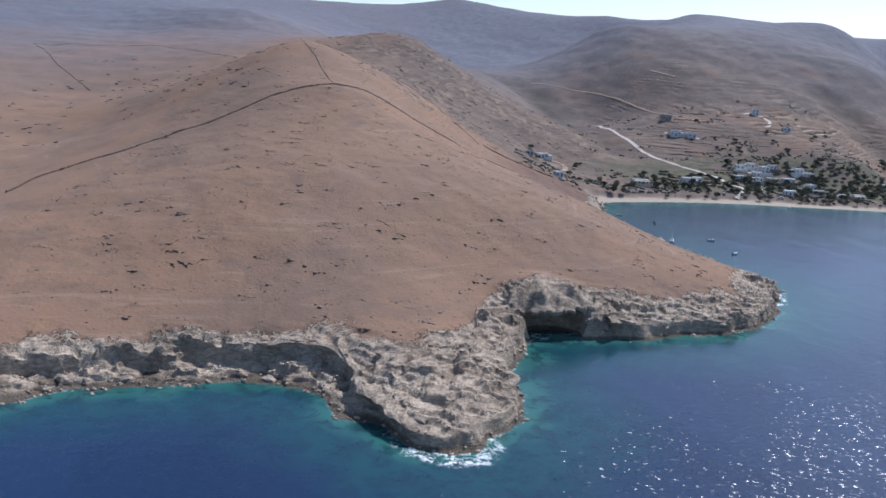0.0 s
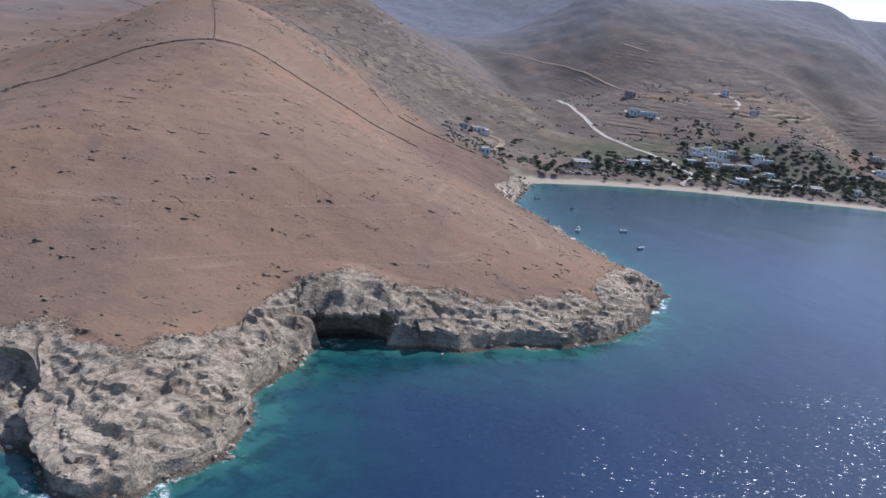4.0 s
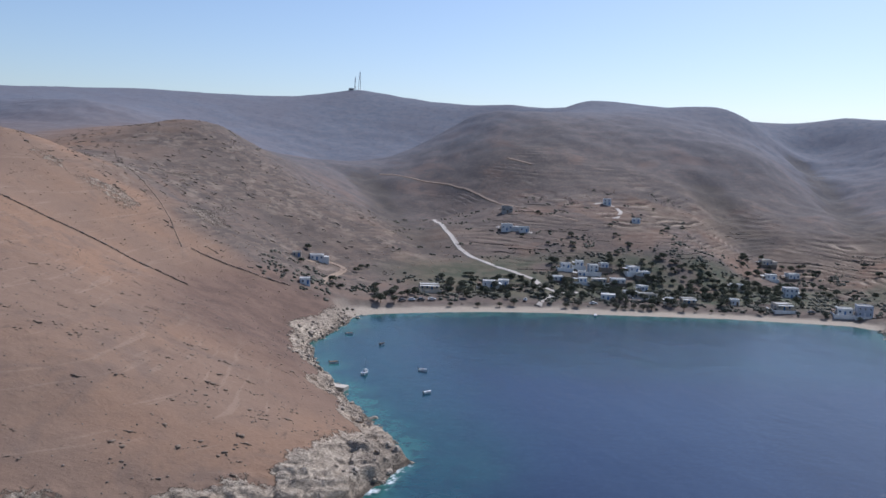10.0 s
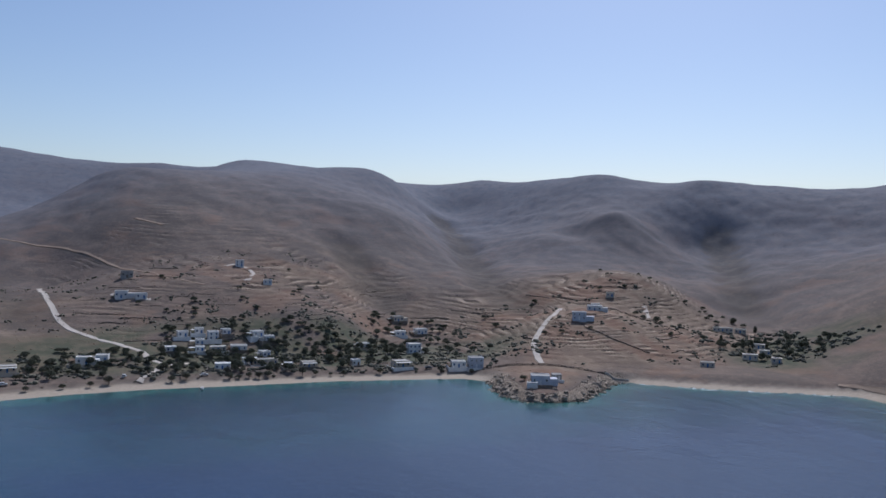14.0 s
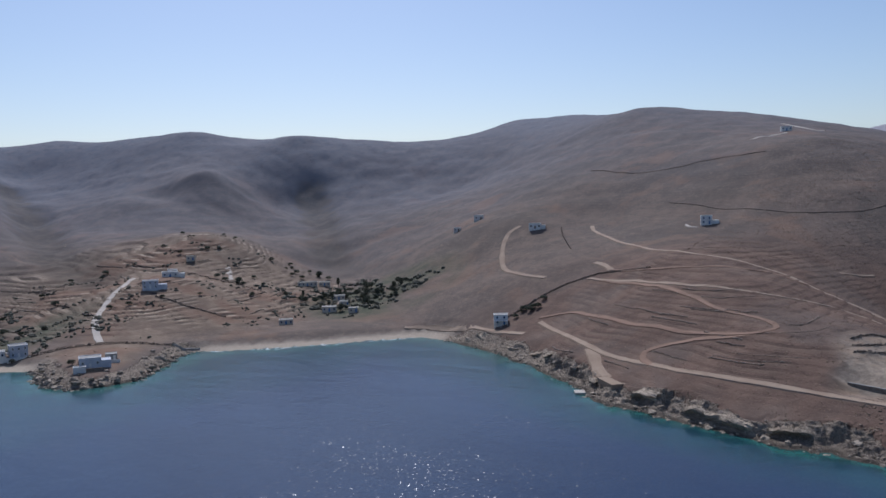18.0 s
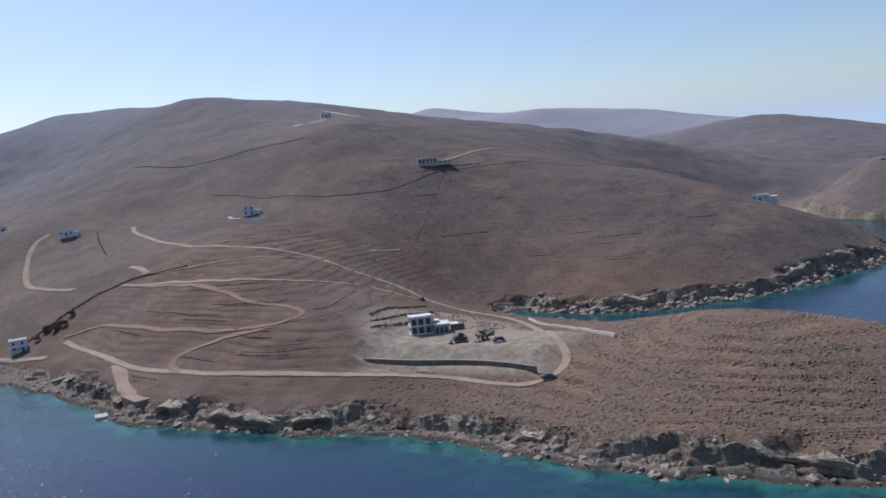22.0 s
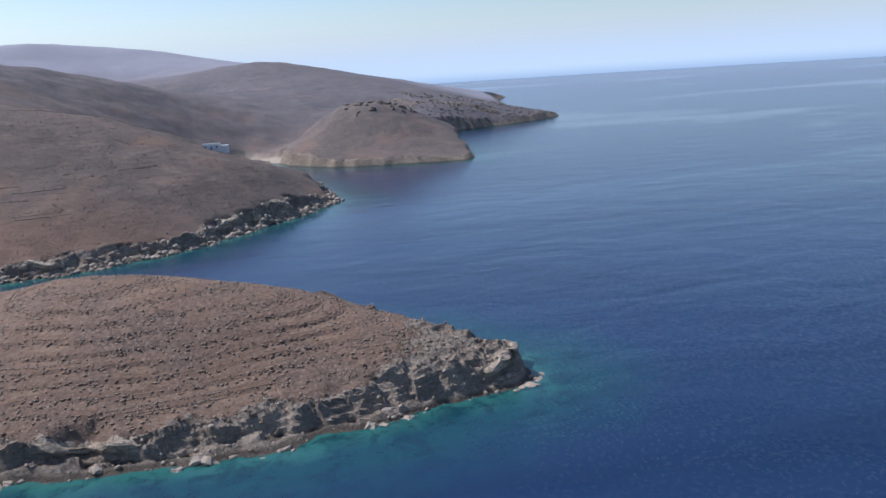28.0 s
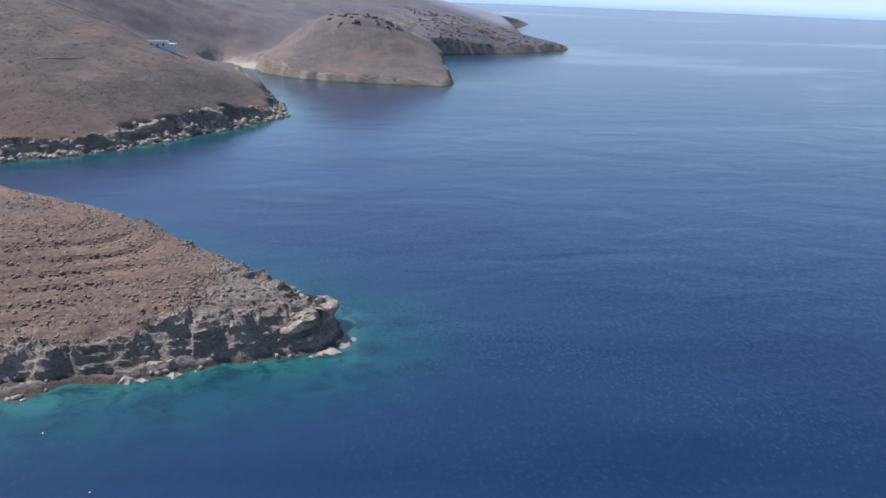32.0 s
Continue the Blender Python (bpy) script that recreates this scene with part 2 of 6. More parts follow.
    c = k.mix(k.math("MULTIPLY", k.ramp(k.math("ADD", k.attr("ravine_dark"), k.math("SUBTRACT", mid, 0.5)), 0.25, 0.95), 0.55), c, ravine_dark)
    terr = k.attr("terrace")
    # treads coloured pale as if sunlit, risers dark as if shaded
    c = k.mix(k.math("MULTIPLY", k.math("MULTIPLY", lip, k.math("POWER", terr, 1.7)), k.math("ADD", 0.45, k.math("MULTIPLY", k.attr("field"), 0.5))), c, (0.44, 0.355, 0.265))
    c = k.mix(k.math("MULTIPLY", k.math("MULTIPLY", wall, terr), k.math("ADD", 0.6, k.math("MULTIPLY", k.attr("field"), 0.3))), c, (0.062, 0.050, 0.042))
    c = k.mix(k.attr("green"), c, green)
    c = k.mix(k.attr("earth"), c, earth)
    rk = k.math("ADD", k.attr("rock"), k.math("ADD", k.math("MULTIPLY", k.math("SUBTRACT", mid, 0.5), 0.9), k.math("MULTIPLY", k.math("SUBTRACT", k.noise(0.55, 5, 0.7), 0.5), 1.5)))
    rk = k.math("MULTIPLY", k.ramp(rk, 0.42, 0.58), k.ramp(k.attr("rock"), 0.02, 0.2))
    c = k.mix(rk, c, rock)
    c = k.mix(k.attr("sand"), c, sand)
    b = k.bump(k.math("ADD", fine, k.math("MULTIPLY", k.math("MULTIPLY", speck, k.attr("scrub")), 0.4)), 0.22)
    b = k.bump(k.math("MULTIPLY", k.math("SUBTRACT", lip, wall), k.math("POWER", terr, 1.8)), 0.6, 1.0, b)
    b = k.bump(k.math("MULTIPLY", k.math("SUBTRACT", k.math("ADD", lay, k.math("MULTIPLY", k.noise(1.3, 6, 0.72), 0.6)), k.math("MULTIPLY", cracks, 0.3)), rk), 0.8, 1.0, b)
    return k.finish(c, 0.95, b, 0.0, 0.12)


def sea_material():
    k = Nodes("sea")
    depth = k.attr("depth")
    shoal = k.math("ADD", depth, k.math("MULTIPLY", k.math("SUBTRACT", k.noise(0.055, 4, 0.6), 0.5), 7.0))
    reef = k.noise(0.16, 5, 0.65, warp=0.6)
    streak = k.noise(0.012, 4, 0.6, (1, 0.35, 1), 0.8)
    deep = k.mix(k.ramp(streak, 0.36, 0.66), (0.0075, 0.0215, 0.058), (0.0115, 0.0305, 0.077))
    mid = k.mix(k.ramp(reef, 0.42, 0.64), (0.0095, 0.054, 0.070), (0.007, 0.037, 0.055))
    near = k.mix(k.ramp(reef, 0.46, 0.62), (0.030, 0.122, 0.108), (0.012, 0.055, 0.056))
    c = k.mix(k.ramp(shoal, 0.3, 4.0), near, mid)
    c = k.mix(k.ramp(shoal, 3.5, 16.0), c, deep)
    surf = k.attr("surf")
    foam = k.math("MULTIPLY", k.ramp(k.noise(0.35, 6, 0.8), 0.47, 0.62), k.ramp(k.math("SUBTRACT", depth, k.math("MULTIPLY", surf, surf)), 0.1, -0.9))
    foam = k.math("MULTIPLY", foam, k.ramp(k.math("ADD", surf, k.math("MULTIPLY", k.math("SUBTRACT", k.noise(0.05, 3), 0.5), 2.6)), 0.55, 1.0))
    c = k.mix(foam, c, (0.80, 0.83, 0.84))
    # long swell, then wind ripples whose steepest faces catch the sun
    b = k.bump(k.noise(0.05, 3, 0.5, (1, 0.55, 1), 0.4), 0.42)
    gust = k.ramp(k.noise(0.03, 4, 0.6, (1, 0.45, 1), 0.6), 0.30, 0.66)
    ripple = k.t.nodes.new("ShaderNodeVectorMath")
    ripple.operation = "SUBTRACT"
    k.t.links.new(k.noise_colour(1.2, 0.8, 0.5, (0.75, 1.0, 1.0)), ripple.inputs[0])
    ripple.inputs[1].default_value = (0.5, 0.5, 0.5)
    lean = k.t.nodes.new("ShaderNodeVectorMath")
    lean.operation = "MULTIPLY"
    k.t.links.new(ripple.outputs[0], lean.inputs[0])
    size = k.t.nodes.new("ShaderNodeCombineXYZ")
    amount = k.math("MULTIPLY", k.math("ADD", 0.78, k.math("MULTIPLY", gust, 0.62)), k.math("SUBTRACT", 1.0, k.math("MULTIPLY", k.attr("lee"), 0.45)))
    k.put(size.inputs[0], amount), k.put(size.inputs[1], amount)
    k.t.links.new(size.outputs[0], lean.inputs[1])
    total = k.t.nodes.new("ShaderNodeVectorMath")
    k.t.links.new(lean.outputs[0], total.inputs[0]), k.t.links.new(b, total.inputs[1])
    unit = k.t.nodes.new("ShaderNodeVectorMath")
    unit.operation = "NORMALIZE"
    k.t.links.new(total.outputs[0], unit.inputs[0])
    k.bsdf.inputs["IOR"].default_value = 1.33
    k.put(k.bsdf.inputs["Coat Normal"], unit.outputs[0])
    k.bsdf.inputs["Coat Weight"].default_value, k.bsdf.inputs["Coat IOR"].default_value = 0.18, 1.33
    k.bsdf.inputs["Coat Roughness"].default_value = 0.19
    b = k.bump(k.noise(0.38, 3, 0.55, (0.7, 1, 1)), 0.055, 1.0, b)
    slick = k.ramp(k.noise(0.0022, 4, 0.6, (1, 0.35, 1), 1.2), 0.56, 0.66)
    return k.finish(c, k.math("ADD", k.math("ADD", 0.20, k.math("MULTIPLY", slick, -0.05)), k.math("MULTIPLY", foam, 0.5)), b, 0.0, 0.36)


GROUND, SEA = ground_material(), sea_material()
WHITE = worn("whitewash", (0.80, 0.785, 0.75), (0.68, 0.66, 0.62), 0.35, 0.8, 0.01)
# roof colour darkened to offset the strong sun on flat tops
ROOF = worn("dimmed_roof", (0.52, 0.50, 0.465), (0.42, 0.40, 0.365), 0.4, 0.9, 0.01)
CREAM = worn("cream_plaster", (0.62, 0.55, 0.45), (0.52, 0.45, 0.36), 0.3, 0.85, 0.01)
CONCRETE = worn("raw_concrete", (0.40, 0.385, 0.36), (0.30, 0.285, 0.26), 0.4, 0.9, 0.02)
BLUEGREY = worn("blue_grey_plaster", (0.56, 0.58, 0.63), (0.46, 0.48, 0.53), 0.4, 0.85, 0.01)
STONE = worn("dry_stone", (0.26, 0.215, 0.175), (0.15, 0.125, 0.10), 0.7, 0.95, 0.15)
PALESTONE = worn("pale_stone", (0.34, 0.27, 0.21), (0.24, 0.185, 0.145), 0.7, 0.95, 0.1)
DARKSHRUB = worn("dark_shrub", (0.185, 0.140, 0.102), (0.23, 0.170, 0.122), 0.8, 0.95, 0.0)
DARKSTONE = worn("dark_stone", (0.25, 0.195, 0.157), (0.18, 0.142, 0.116), 0.5, 0.95, 0.15)
TRACK = worn("dirt_track", (0.385, 0.29, 0.21), (0.30, 0.215, 0.152), 0.09, 0.95, 0.05, fine=14)
REDTRACK = worn("red_dirt_track", (0.31, 0.198, 0.138), (0.235, 0.150, 0.105), 0.09, 0.95, 0.05, fine=14)
PALETRACK = worn("pale_concrete_track", (0.56, 0.50, 0.43), (0.47, 0.41, 0.34), 0.09, 0.9, 0.03, fine=14)
GLASSY = worn("window_glass", (0.035, 0.045, 0.055), (0.05, 0.06, 0.07), 0.5, 0.12, 0.0, 0.5)
BLUEPAINT = worn("blue_paint", (0.06, 0.16, 0.36), (0.08, 0.19, 0.38), 0.9, 0.5, 0.005)
WOOD = worn("brown_wood", (0.17, 0.10, 0.06), (0.11, 0.065, 0.04), 1.2, 0.75, 0.02)
LEAF = leafy("tamarisk_leaves", (0.135, 0.140, 0.105), (0.170, 0.170, 0.130))
DARKLEAF = leafy("dark_leaves", (0.110, 0.122, 0.088), (0.145, 0.150, 0.112))
BUSH = worn("grey_green_bush", (0.120, 0.118, 0.088), (0.165, 0.150, 0.112), 0.5, 0.9, 0.0)
BARK = worn("bark", (0.16, 0.12, 0.09), (0.10, 0.075, 0.055), 1.0, 0.9, 0.03)
SHRUB = worn("dry_shrub", (0.235, 0.170, 0.120), (0.30, 0.215, 0.150), 0.8, 0.95, 0.0)
HULL = worn("white_hull", (0.80, 0.80, 0.79), (0.68, 0.70, 0.71), 0.9, 0.35, 0.0, 0.5)
STEEL = worn("galvanised_steel", (0.42, 0.43, 0.45), (0.33, 0.34, 0.36), 0.5, 0.45, 0.0, 0.5, 0.7)
RUBBER = worn("rubber", (0.025, 0.025, 0.026), (0.04, 0.04, 0.04), 2.0, 0.85, 0.0)
CLIFF = worn("boulder_rock", (0.45, 0.37, 0.285), (0.25, 0.20, 0.155), 0.35, 0.92, 0.25)


def part(name, bm, material, parent=None, label=""):
    """Links a bmesh as one mesh object, under a thing or a part if one is given."""
    me = bpy.data.meshes.new(name)
    bm.to_mesh(me)
    bm.free()
    me.materials.append(material)
    ob = new(name, me)
    ob.parent = parent
    return tagged(ob, label)


def box(bm, x0, y0, z0, x1, y1, z1, bevel=0.0):
    made = bmesh.ops.create_cube(bm, size=1.0)["verts"]
    bmesh.ops.transform(bm, matrix=Matrix.Translation(((x0 + x1) / 2, (y0 + y1) / 2, (z0 + z1) / 2)) @ Matrix.Diagonal((x1 - x0, y1 - y0, z1 - z0, 1)), verts=made)
    if bevel:
        bmesh.ops.bevel(bm, geom=[e for e in bm.edges if e.verts[0] in made], offset=bevel, segments=1, affect="EDGES")
    return bm


def boxed(*args, bevel=0.0):
    return box(bmesh.new(), *args, bevel=bevel)


# ---------------------------------------------------------------- lie of the land
COAST_WEST = [(-900, 360), (-600, 300), (-420, 250), (-300, 180), (-190, 138), (-130, 146), (-92, 166), (-81, 173), (-60, 181), (-48, 183), (-35, 186),
              (-26, 181), (-17, 169), (-9, 162), (-2, 157), (4, 154), (11, 156), (18, 165), (22, 173), (22, 188), (21, 203), (25, 214), (26, 224),
              (34, 231), (45, 233), (55, 235), (72, 240), (85, 244), (98, 252), (111, 265), (118, 276), (123, 290), (130, 308)]
COAST_BAY = [(128, 318), (118, 333), (114, 346), (107, 361), (103, 379), (96, 388), (91, 408), (85, 430), (83, 442), (88, 459), (93, 480), (97, 508)]
BEACH_NORTH = [(105, 514), (137, 526), (163, 533), (200, 538), (243, 538), (290, 539), (337, 534), (357, 531)]
COAST_ISLET = [(366, 520), (361, 499), (357, 478), (361, 466), (373, 461), (390, 461), (404, 474), (424, 492), (437, 503)]
BEACH_EAST = [(449, 489), (471, 473), (495, 458), (513, 448), (536, 434)]
COAST_EAST = [(535, 416), (530, 391), (518, 362), (503, 330), (485, 300), (474, 286), (470, 277), (469, 262), (464, 240), (460, 220), (460, 200),
              (458, 183), (452, 170), (448, 157), (443, 146), (436, 133), (431, 118), (430, 105), (426, 88), (424, 70), (423, 54), (425, 35),
              (429, 15), (432, 0), (436, -10), (443, -13), (452, -10)]
COAST_INLET = [(468, 2), (492, 26), (520, 52), (548, 84), (575, 115), (600, 152), (612, 169), (629, 184), (637, 178), (627, 160), (621, 140), (621, 118),
               (631, 92), (645, 66), (662, 50), (690, 25), (720, 0), (743, -18), (760, -19), (819, -14), (900, -6), (971, 4), (1040, 26)]
COAST_SOUTH = [(1048, 20), (1010, -4), (965, -16), (928, -42), (910, -80), (897, -124), (890, -142), (905, -155), (1000, -166), (1100, -180),
               (1190, -206), (1226, -294), (1260, -356), (1316, -414), (1345, -418), (1500, -420), (1800, -480), (2100, -630), (2300, -640), (2700, -500)]
BACKLAND = [(3400, -300), (3400, 3200), (-1400, 3200), (-1400, 500)]
COAST = np.array(COAST_WEST + COAST_BAY + BEACH_NORTH + COAST_ISLET + BEACH_EAST + COAST_EAST + COAST_INLET + COAST_SOUTH + BACKLAND, float)

# crests and slopes of each hill: x, y, height
HILL_WEST = [(-55, 279, 37), (-33, 283, 36), (6, 292, 33.5), (41, 290, 25), (24, 256, 16), (16, 262, 19), (-52, 411, 66), (-36, 431, 59), (-12, 439, 45),
             (17, 440, 31), (35, 437, 24), (-79, 397, 60), (-103, 386, 50), (-125, 374, 41), (-146, 361, 33), (-176, 324, 21), (-93, 516, 89), (-40, 470, 64),
             (-9, 500, 50), (12, 500, 37), (57, 500, 17), (69, 525, 14.5), (62, 440, 15), (75, 380, 15), (95, 325, 11), (80, 290, 15)]
SHORE_WEST = [(-92, 178, 6), (-60, 194, 7), (-35, 199, 8), (-5, 185, 8), (8, 168, 5), (12, 186, 9), (13, 217, 9), (20, 236, 10), (46, 248, 10.0), (34, 246, 12.0), (24, 242, 12.0),
              (72, 256, 8), (98, 270, 8), (112, 288, 8), (122, 306, 5), (-130, 165, 6), (-300, 210, 10), (-600, 330, 10), (-80, 230, 20)]
HILL_BACK = [(-47, 600, 69), (47, 637, 39), (65, 593, 17.5), (43, 755, 54), (-104, 718, 92), (-46, 746, 104), (-258, 601, 44), (-342, 689, 66), (-182, 553, 56),
             (-425, 792, 79), (-346, 937, 101), (-261, 1017, 132), (-150, 640, 70), (-200, 450, 30), (-330, 480, 34), (-600, 600, 70), (-850, 800, 90)]
RANGE_NORTH = [(-712, 1573, 181), (-609, 1571, 176), (-505, 1565, 175), (-365, 1511, 183), (-210, 1505, 179), (-96, 1507, 180), (-11, 1545, 199), (56, 1513, 187),
               (141, 1497, 178), (243, 1465, 178), (293, 1391, 168), (340, 1285, 174), (381, 1247, 169), (423, 1187, 160), (447, 1147, 161), (485, 1136, 159),
               (510, 1141, 152), (184, 1017, 137), (0, 1950, 120), (-700, 1950, 120), (400, 1700, 110), (120, 1260, 96), (230, 1340, 130), (0, 1150, 74), (60, 1050, 72), (-60, 1250, 110)]
VALLEY_HEADS = [(682, 888, 108), (620, 901, 86), (540, 940, 60), (575, 1060, 84), (600, 1150, 110), (448, 918, 98), (405, 1020, 130), (500, 880, 50), (690, 770, 44), (760, 850, 62), (700, 960, 112), (742, 690, 54), (860, 812, 94), (780, 760, 62)]
RANGE_EAST = [(639, 1275, 154), (693, 1252, 163), (740, 1150, 160), (784, 1068, 166), (822, 1013, 148), (852, 951, 154), (950, 906, 148), (1026, 930, 147),
              (1099, 895, 151), (1095, 853, 161), (1145, 837, 178), (1142, 791, 177), (1130, 718, 175), (1067, 630, 165), (1000, 554, 162), (1047, 517, 158),
              (1082, 487, 155), (1113, 435, 144), (1150, 386, 132), (1129, 237, 105), (1147, 294, 113), (1164, 168, 93), (1145, 88, 64), (1113, 50, 40),
              (900, 1300, 100), (1400, 900, 110), (1400, 500, 90)]
VALLEY = [(132, 806, 30.5), (192, 754, 42.5), (233, 716, 41.5), (280, 750, 49), (85, 907, 70), (208, 873, 89), (209, 563, 4), (312, 580, 2.4), (250, 600, 4),
          (380, 674, 8), (408, 535, 7.5), (477, 598, 30), (549, 631, 26.5), (595, 732, 51), (436, 824, 52), (507, 824, 48), (612, 588, 11), (514, 520, 3),
          (400, 600, 6), (160, 600, 9), (130, 560, 4), (560, 520, 6), (570, 560, 9), (340, 640, 6), (450, 720, 30), (640, 660, 22), (420, 560, 14), (885, 707, 86),
          (700, 720, 46), (760, 800, 60), (480, 640, 27), (380, 490, 6), (400, 500, 7), (640, 900, 75), (300, 880, 90), (320, 650, 22), (573, 674, 49), (590, 702, 51), (556, 655, 38)]
SLOPES_EAST = [(550, 391, 10), (680, 462, 54), (685, 489, 57), (698, 524, 57), (709, 436, 53), (703, 350, 58), (754, 260, 73), (815, 343, 108), (565, 278, 36.5),
               (519, 238, 24.7), (501, 281, 9.8), (514, 196, 16), (495, 152, 12), (475, 146, 9.6), (473, 79, 22.5), (472, 55, 20.5), (464, 82, 16.5), (479, 78, 20),
               (461, 26, 12.3), (440, 55, 6), (448, 100, 11), (460, 130, 9), (525, 150, 13), (500, 112, 19), (505, 75, 22.5), (520, 92, 20), (545, 112, 13),
               (488, 55, 21.5), (475, 35, 18.5), (462, 18, 15.5), (452, 4, 12), (445, -4, 9.5), (580, 172, 8), (606, 190, 6), (629, 194, 3.5), (640, 206, 8), (618, 204, 8), (565, 232, 24),
               (470, 200, 6), (480, 230, 9), (590, 420, 25), (640, 400, 42), (570, 340, 24), (600, 320, 42), (620, 480, 26)]
HILL_SOUTH = [(765, 237, 69), (792, 205, 70), (808, 166, 65), (816, 122, 59), (810, 80, 46), (791, 52, 33), (753, 23, 23), (745, 0, 8), (650, 130, 14), (700, 60, 22),
              (676, 210, 24), (650, 90, 9), (680, 45, 8), (920, 100, 30), (1000, 60, 16), (1463, 66, 63), (1300, 150, 70), (1161, 134, 82)]
HILL_CAPE = [(1003, -96, 51.5), (985, -126, 36), (915, -136, 7), (935, -90, 13), (960, -50, 16), (1025, -58, 41), (1005, -12, 10), (1030, -90, 42), (1060, -50, 14), (1060, -130, 24), (1120, -100, 26),
             (1260, -224, 34), (1260, -280, 24), (1290, -340, 16), (1312, -395, 7), (1446, -132, 67), (1631, -53, 100), (1674, -141, 86), (1624, -257, 59),
             (1628, -355, 36), (1616, -440, 14)]
RANGE_FAR = [(2180, 618, 205), (2110, 477, 170), (1982, 332, 164), (1991, 241, 151), (2046, 118, 143), (2041, -26, 112), (2147, -178, 90), (2070, -328, 61),
             (2244, 353, 169), (1800, 150, 90), (1700, 400, 90), (2700, 200, 80), (2700, 700, 80), (1900, 1200, 110), (2080, -560, 14)]


def smooth(a, lo, hi):
    u = np.clip((a - lo) / (hi - lo), 0, 1)
    return u * u * (3 - 2 * u)


_table = np.random.RandomState(7).permutation(4096)


def grain(x, y, seed=0):
    """Gradient noise of about -1 to 1, one lump a unit."""
    xi, yi = np.floor(x).astype(np.int64), np.floor(y).astype(np.int64)
    u, v = x - xi, y - yi
    total = 0.0
    for dx in (0, 1):
        for dy in (0, 1):
            a = _table[(_table[(xi + dx + seed * 57) & 4095] + yi + dy) & 4095] * (math.tau / 4096)
            wx = u if dx else 1 - u
            wy = v if dy else 1 - v
            total = total + (np.cos(a) * (u - dx) + np.sin(a) * (v - dy)) * (wx * wx * (3 - 2 * wx)) * (wy * wy * (3 - 2 * wy))
    return total * 1.5


def rugged(x, y, size, octaves, seed=0, cell=0.0):
    total, a, s = 0.0, 1.0, size
    for i in range(octaves):
        if s > 2.5 * cell:
            total = total + a * grain(x / s, y / s, seed + i)
        a, s = a * 0.5, s * 0.5
    return total


def creases(x, y, size, octaves, seed=0, cell=0.0):
    total, a, s = 0.0, 1.0, size
    for i in range(octaves):
        if s > 2.5 * cell:
            total = total + a * (0.45 - np.abs(grain(x / s, y / s, seed + i)) * 1.6)
        a, s = a * 0.5, s * 0.5
    return total


def blocks(x, y, size, seed):
    """Tilted angular slabs: each point takes the height and lean of its nearest seed."""
    u, v = x / size, y / size
    i0, j0 = np.floor(u), np.floor(v)
    best, out = np.full(x.shape, 9.0), np.zeros(x.shape)
    for di in (-1, 0, 1):
        for dj in (-1, 0, 1):
            i, j = i0 + di, j0 + dj
            a, b, c, e = (np.modf(np.abs(np.sin(i * p + j * q + seed) * 43758.5))[0] for p, q in ((12.9, 78.2), (39.3, 11.1), (73.1, 52.7), (26.6, 91.4)))
            du, dv = u - i - 0.1 - 0.8 * a, v - j - 0.1 - 0.8 * b
            far_off = du * du * 1.6 + dv * dv
            hit = far_off < best
            best = np.where(hit, far_off, best)
            out = np.where(hit, c - 0.5 + (c * 2 - 1) * du * 0.55 + (e - 0.5) * dv * 0.9, out)
    return out


def inland(x, y, line=COAST, closed=True):
    """Metres from the coast, positive on land."""
    best, inside = np.full(x.shape, 1e12), np.zeros(x.shape, bool)
    pts = line
    for i in range(len(pts) if closed else len(pts) - 1):
        (ax, ay), (bx, by) = pts[i], pts[(i + 1) % len(pts)]
        ex, ey = bx - ax, by - ay
        u = np.clip(((x - ax) * ex + (y - ay) * ey) / (ex * ex + ey * ey), 0, 1)
        best = np.minimum(best, (x - ax - u * ex) ** 2 + (y - ay - u * ey) ** 2)
        if closed and ay != by:
            inside ^= ((ay > y) != (by > y)) & (x < (y - ay) / (by - ay) * ex + ax)
    best = np.sqrt(best)
    return np.where(inside, best, -best) if closed else best


def landform():
    """Weights of the smooth surface through all crests and slopes and a low shoreline."""
    shore = [(x, y, 3.0) for x, y in COAST_WEST[1::2]] + [(x, y, 2.5) for x, y in COAST_BAY[::2] + COAST_ISLET[::2]]
    shore += [(x, y, 0.8) for x, y in BEACH_NORTH + BEACH_EAST] + [(x, y, 3.0) for x, y in COAST_EAST[::2]]
    shore += [(x, y, 3.5) for x, y in COAST_INLET[::2] + COAST_SOUTH[3::2]]
    p = np.array(HILL_WEST + SHORE_WEST + HILL_BACK + RANGE_NORTH + RANGE_EAST + VALLEY + SLOPES_EAST + HILL_SOUTH + HILL_CAPE + RANGE_FAR + VALLEY_HEADS + shore, float)
    r = np.hypot(p[:, None, 0] - p[None, :, 0], p[:, None, 1] - p[None, :, 1])
    n = len(p)
    a = np.zeros((n + 1, n + 1))
    a[:n, :n] = -np.sqrt(r * r + 20.0 ** 2) + np.eye(n) * 4.0
    a[:n, n] = a[n, :n] = 1
    w = np.linalg.solve(a, np.append(p[:, 2], 0.0))
    return p, w


_spots, _weights = landform()


def swell_of_land(x, y):
    flat_x, flat_y = x.ravel(), y.ravel()
    out = np.full(flat_x.shape, _weights[-1])
    for (px, py, _), w in zip(_spots, _weights[:-1]):
        out -= w * np.sqrt((flat_x - px) ** 2 + (flat_y - py) ** 2 + 400.0)
    return out.reshape(x.shape)


def near(x, y, cx, cy, rx, ry, soft=0.5):
    return 1 - smooth(np.hypot((x - cx) / rx, (y - cy) / ry), 1 - soft, 1)


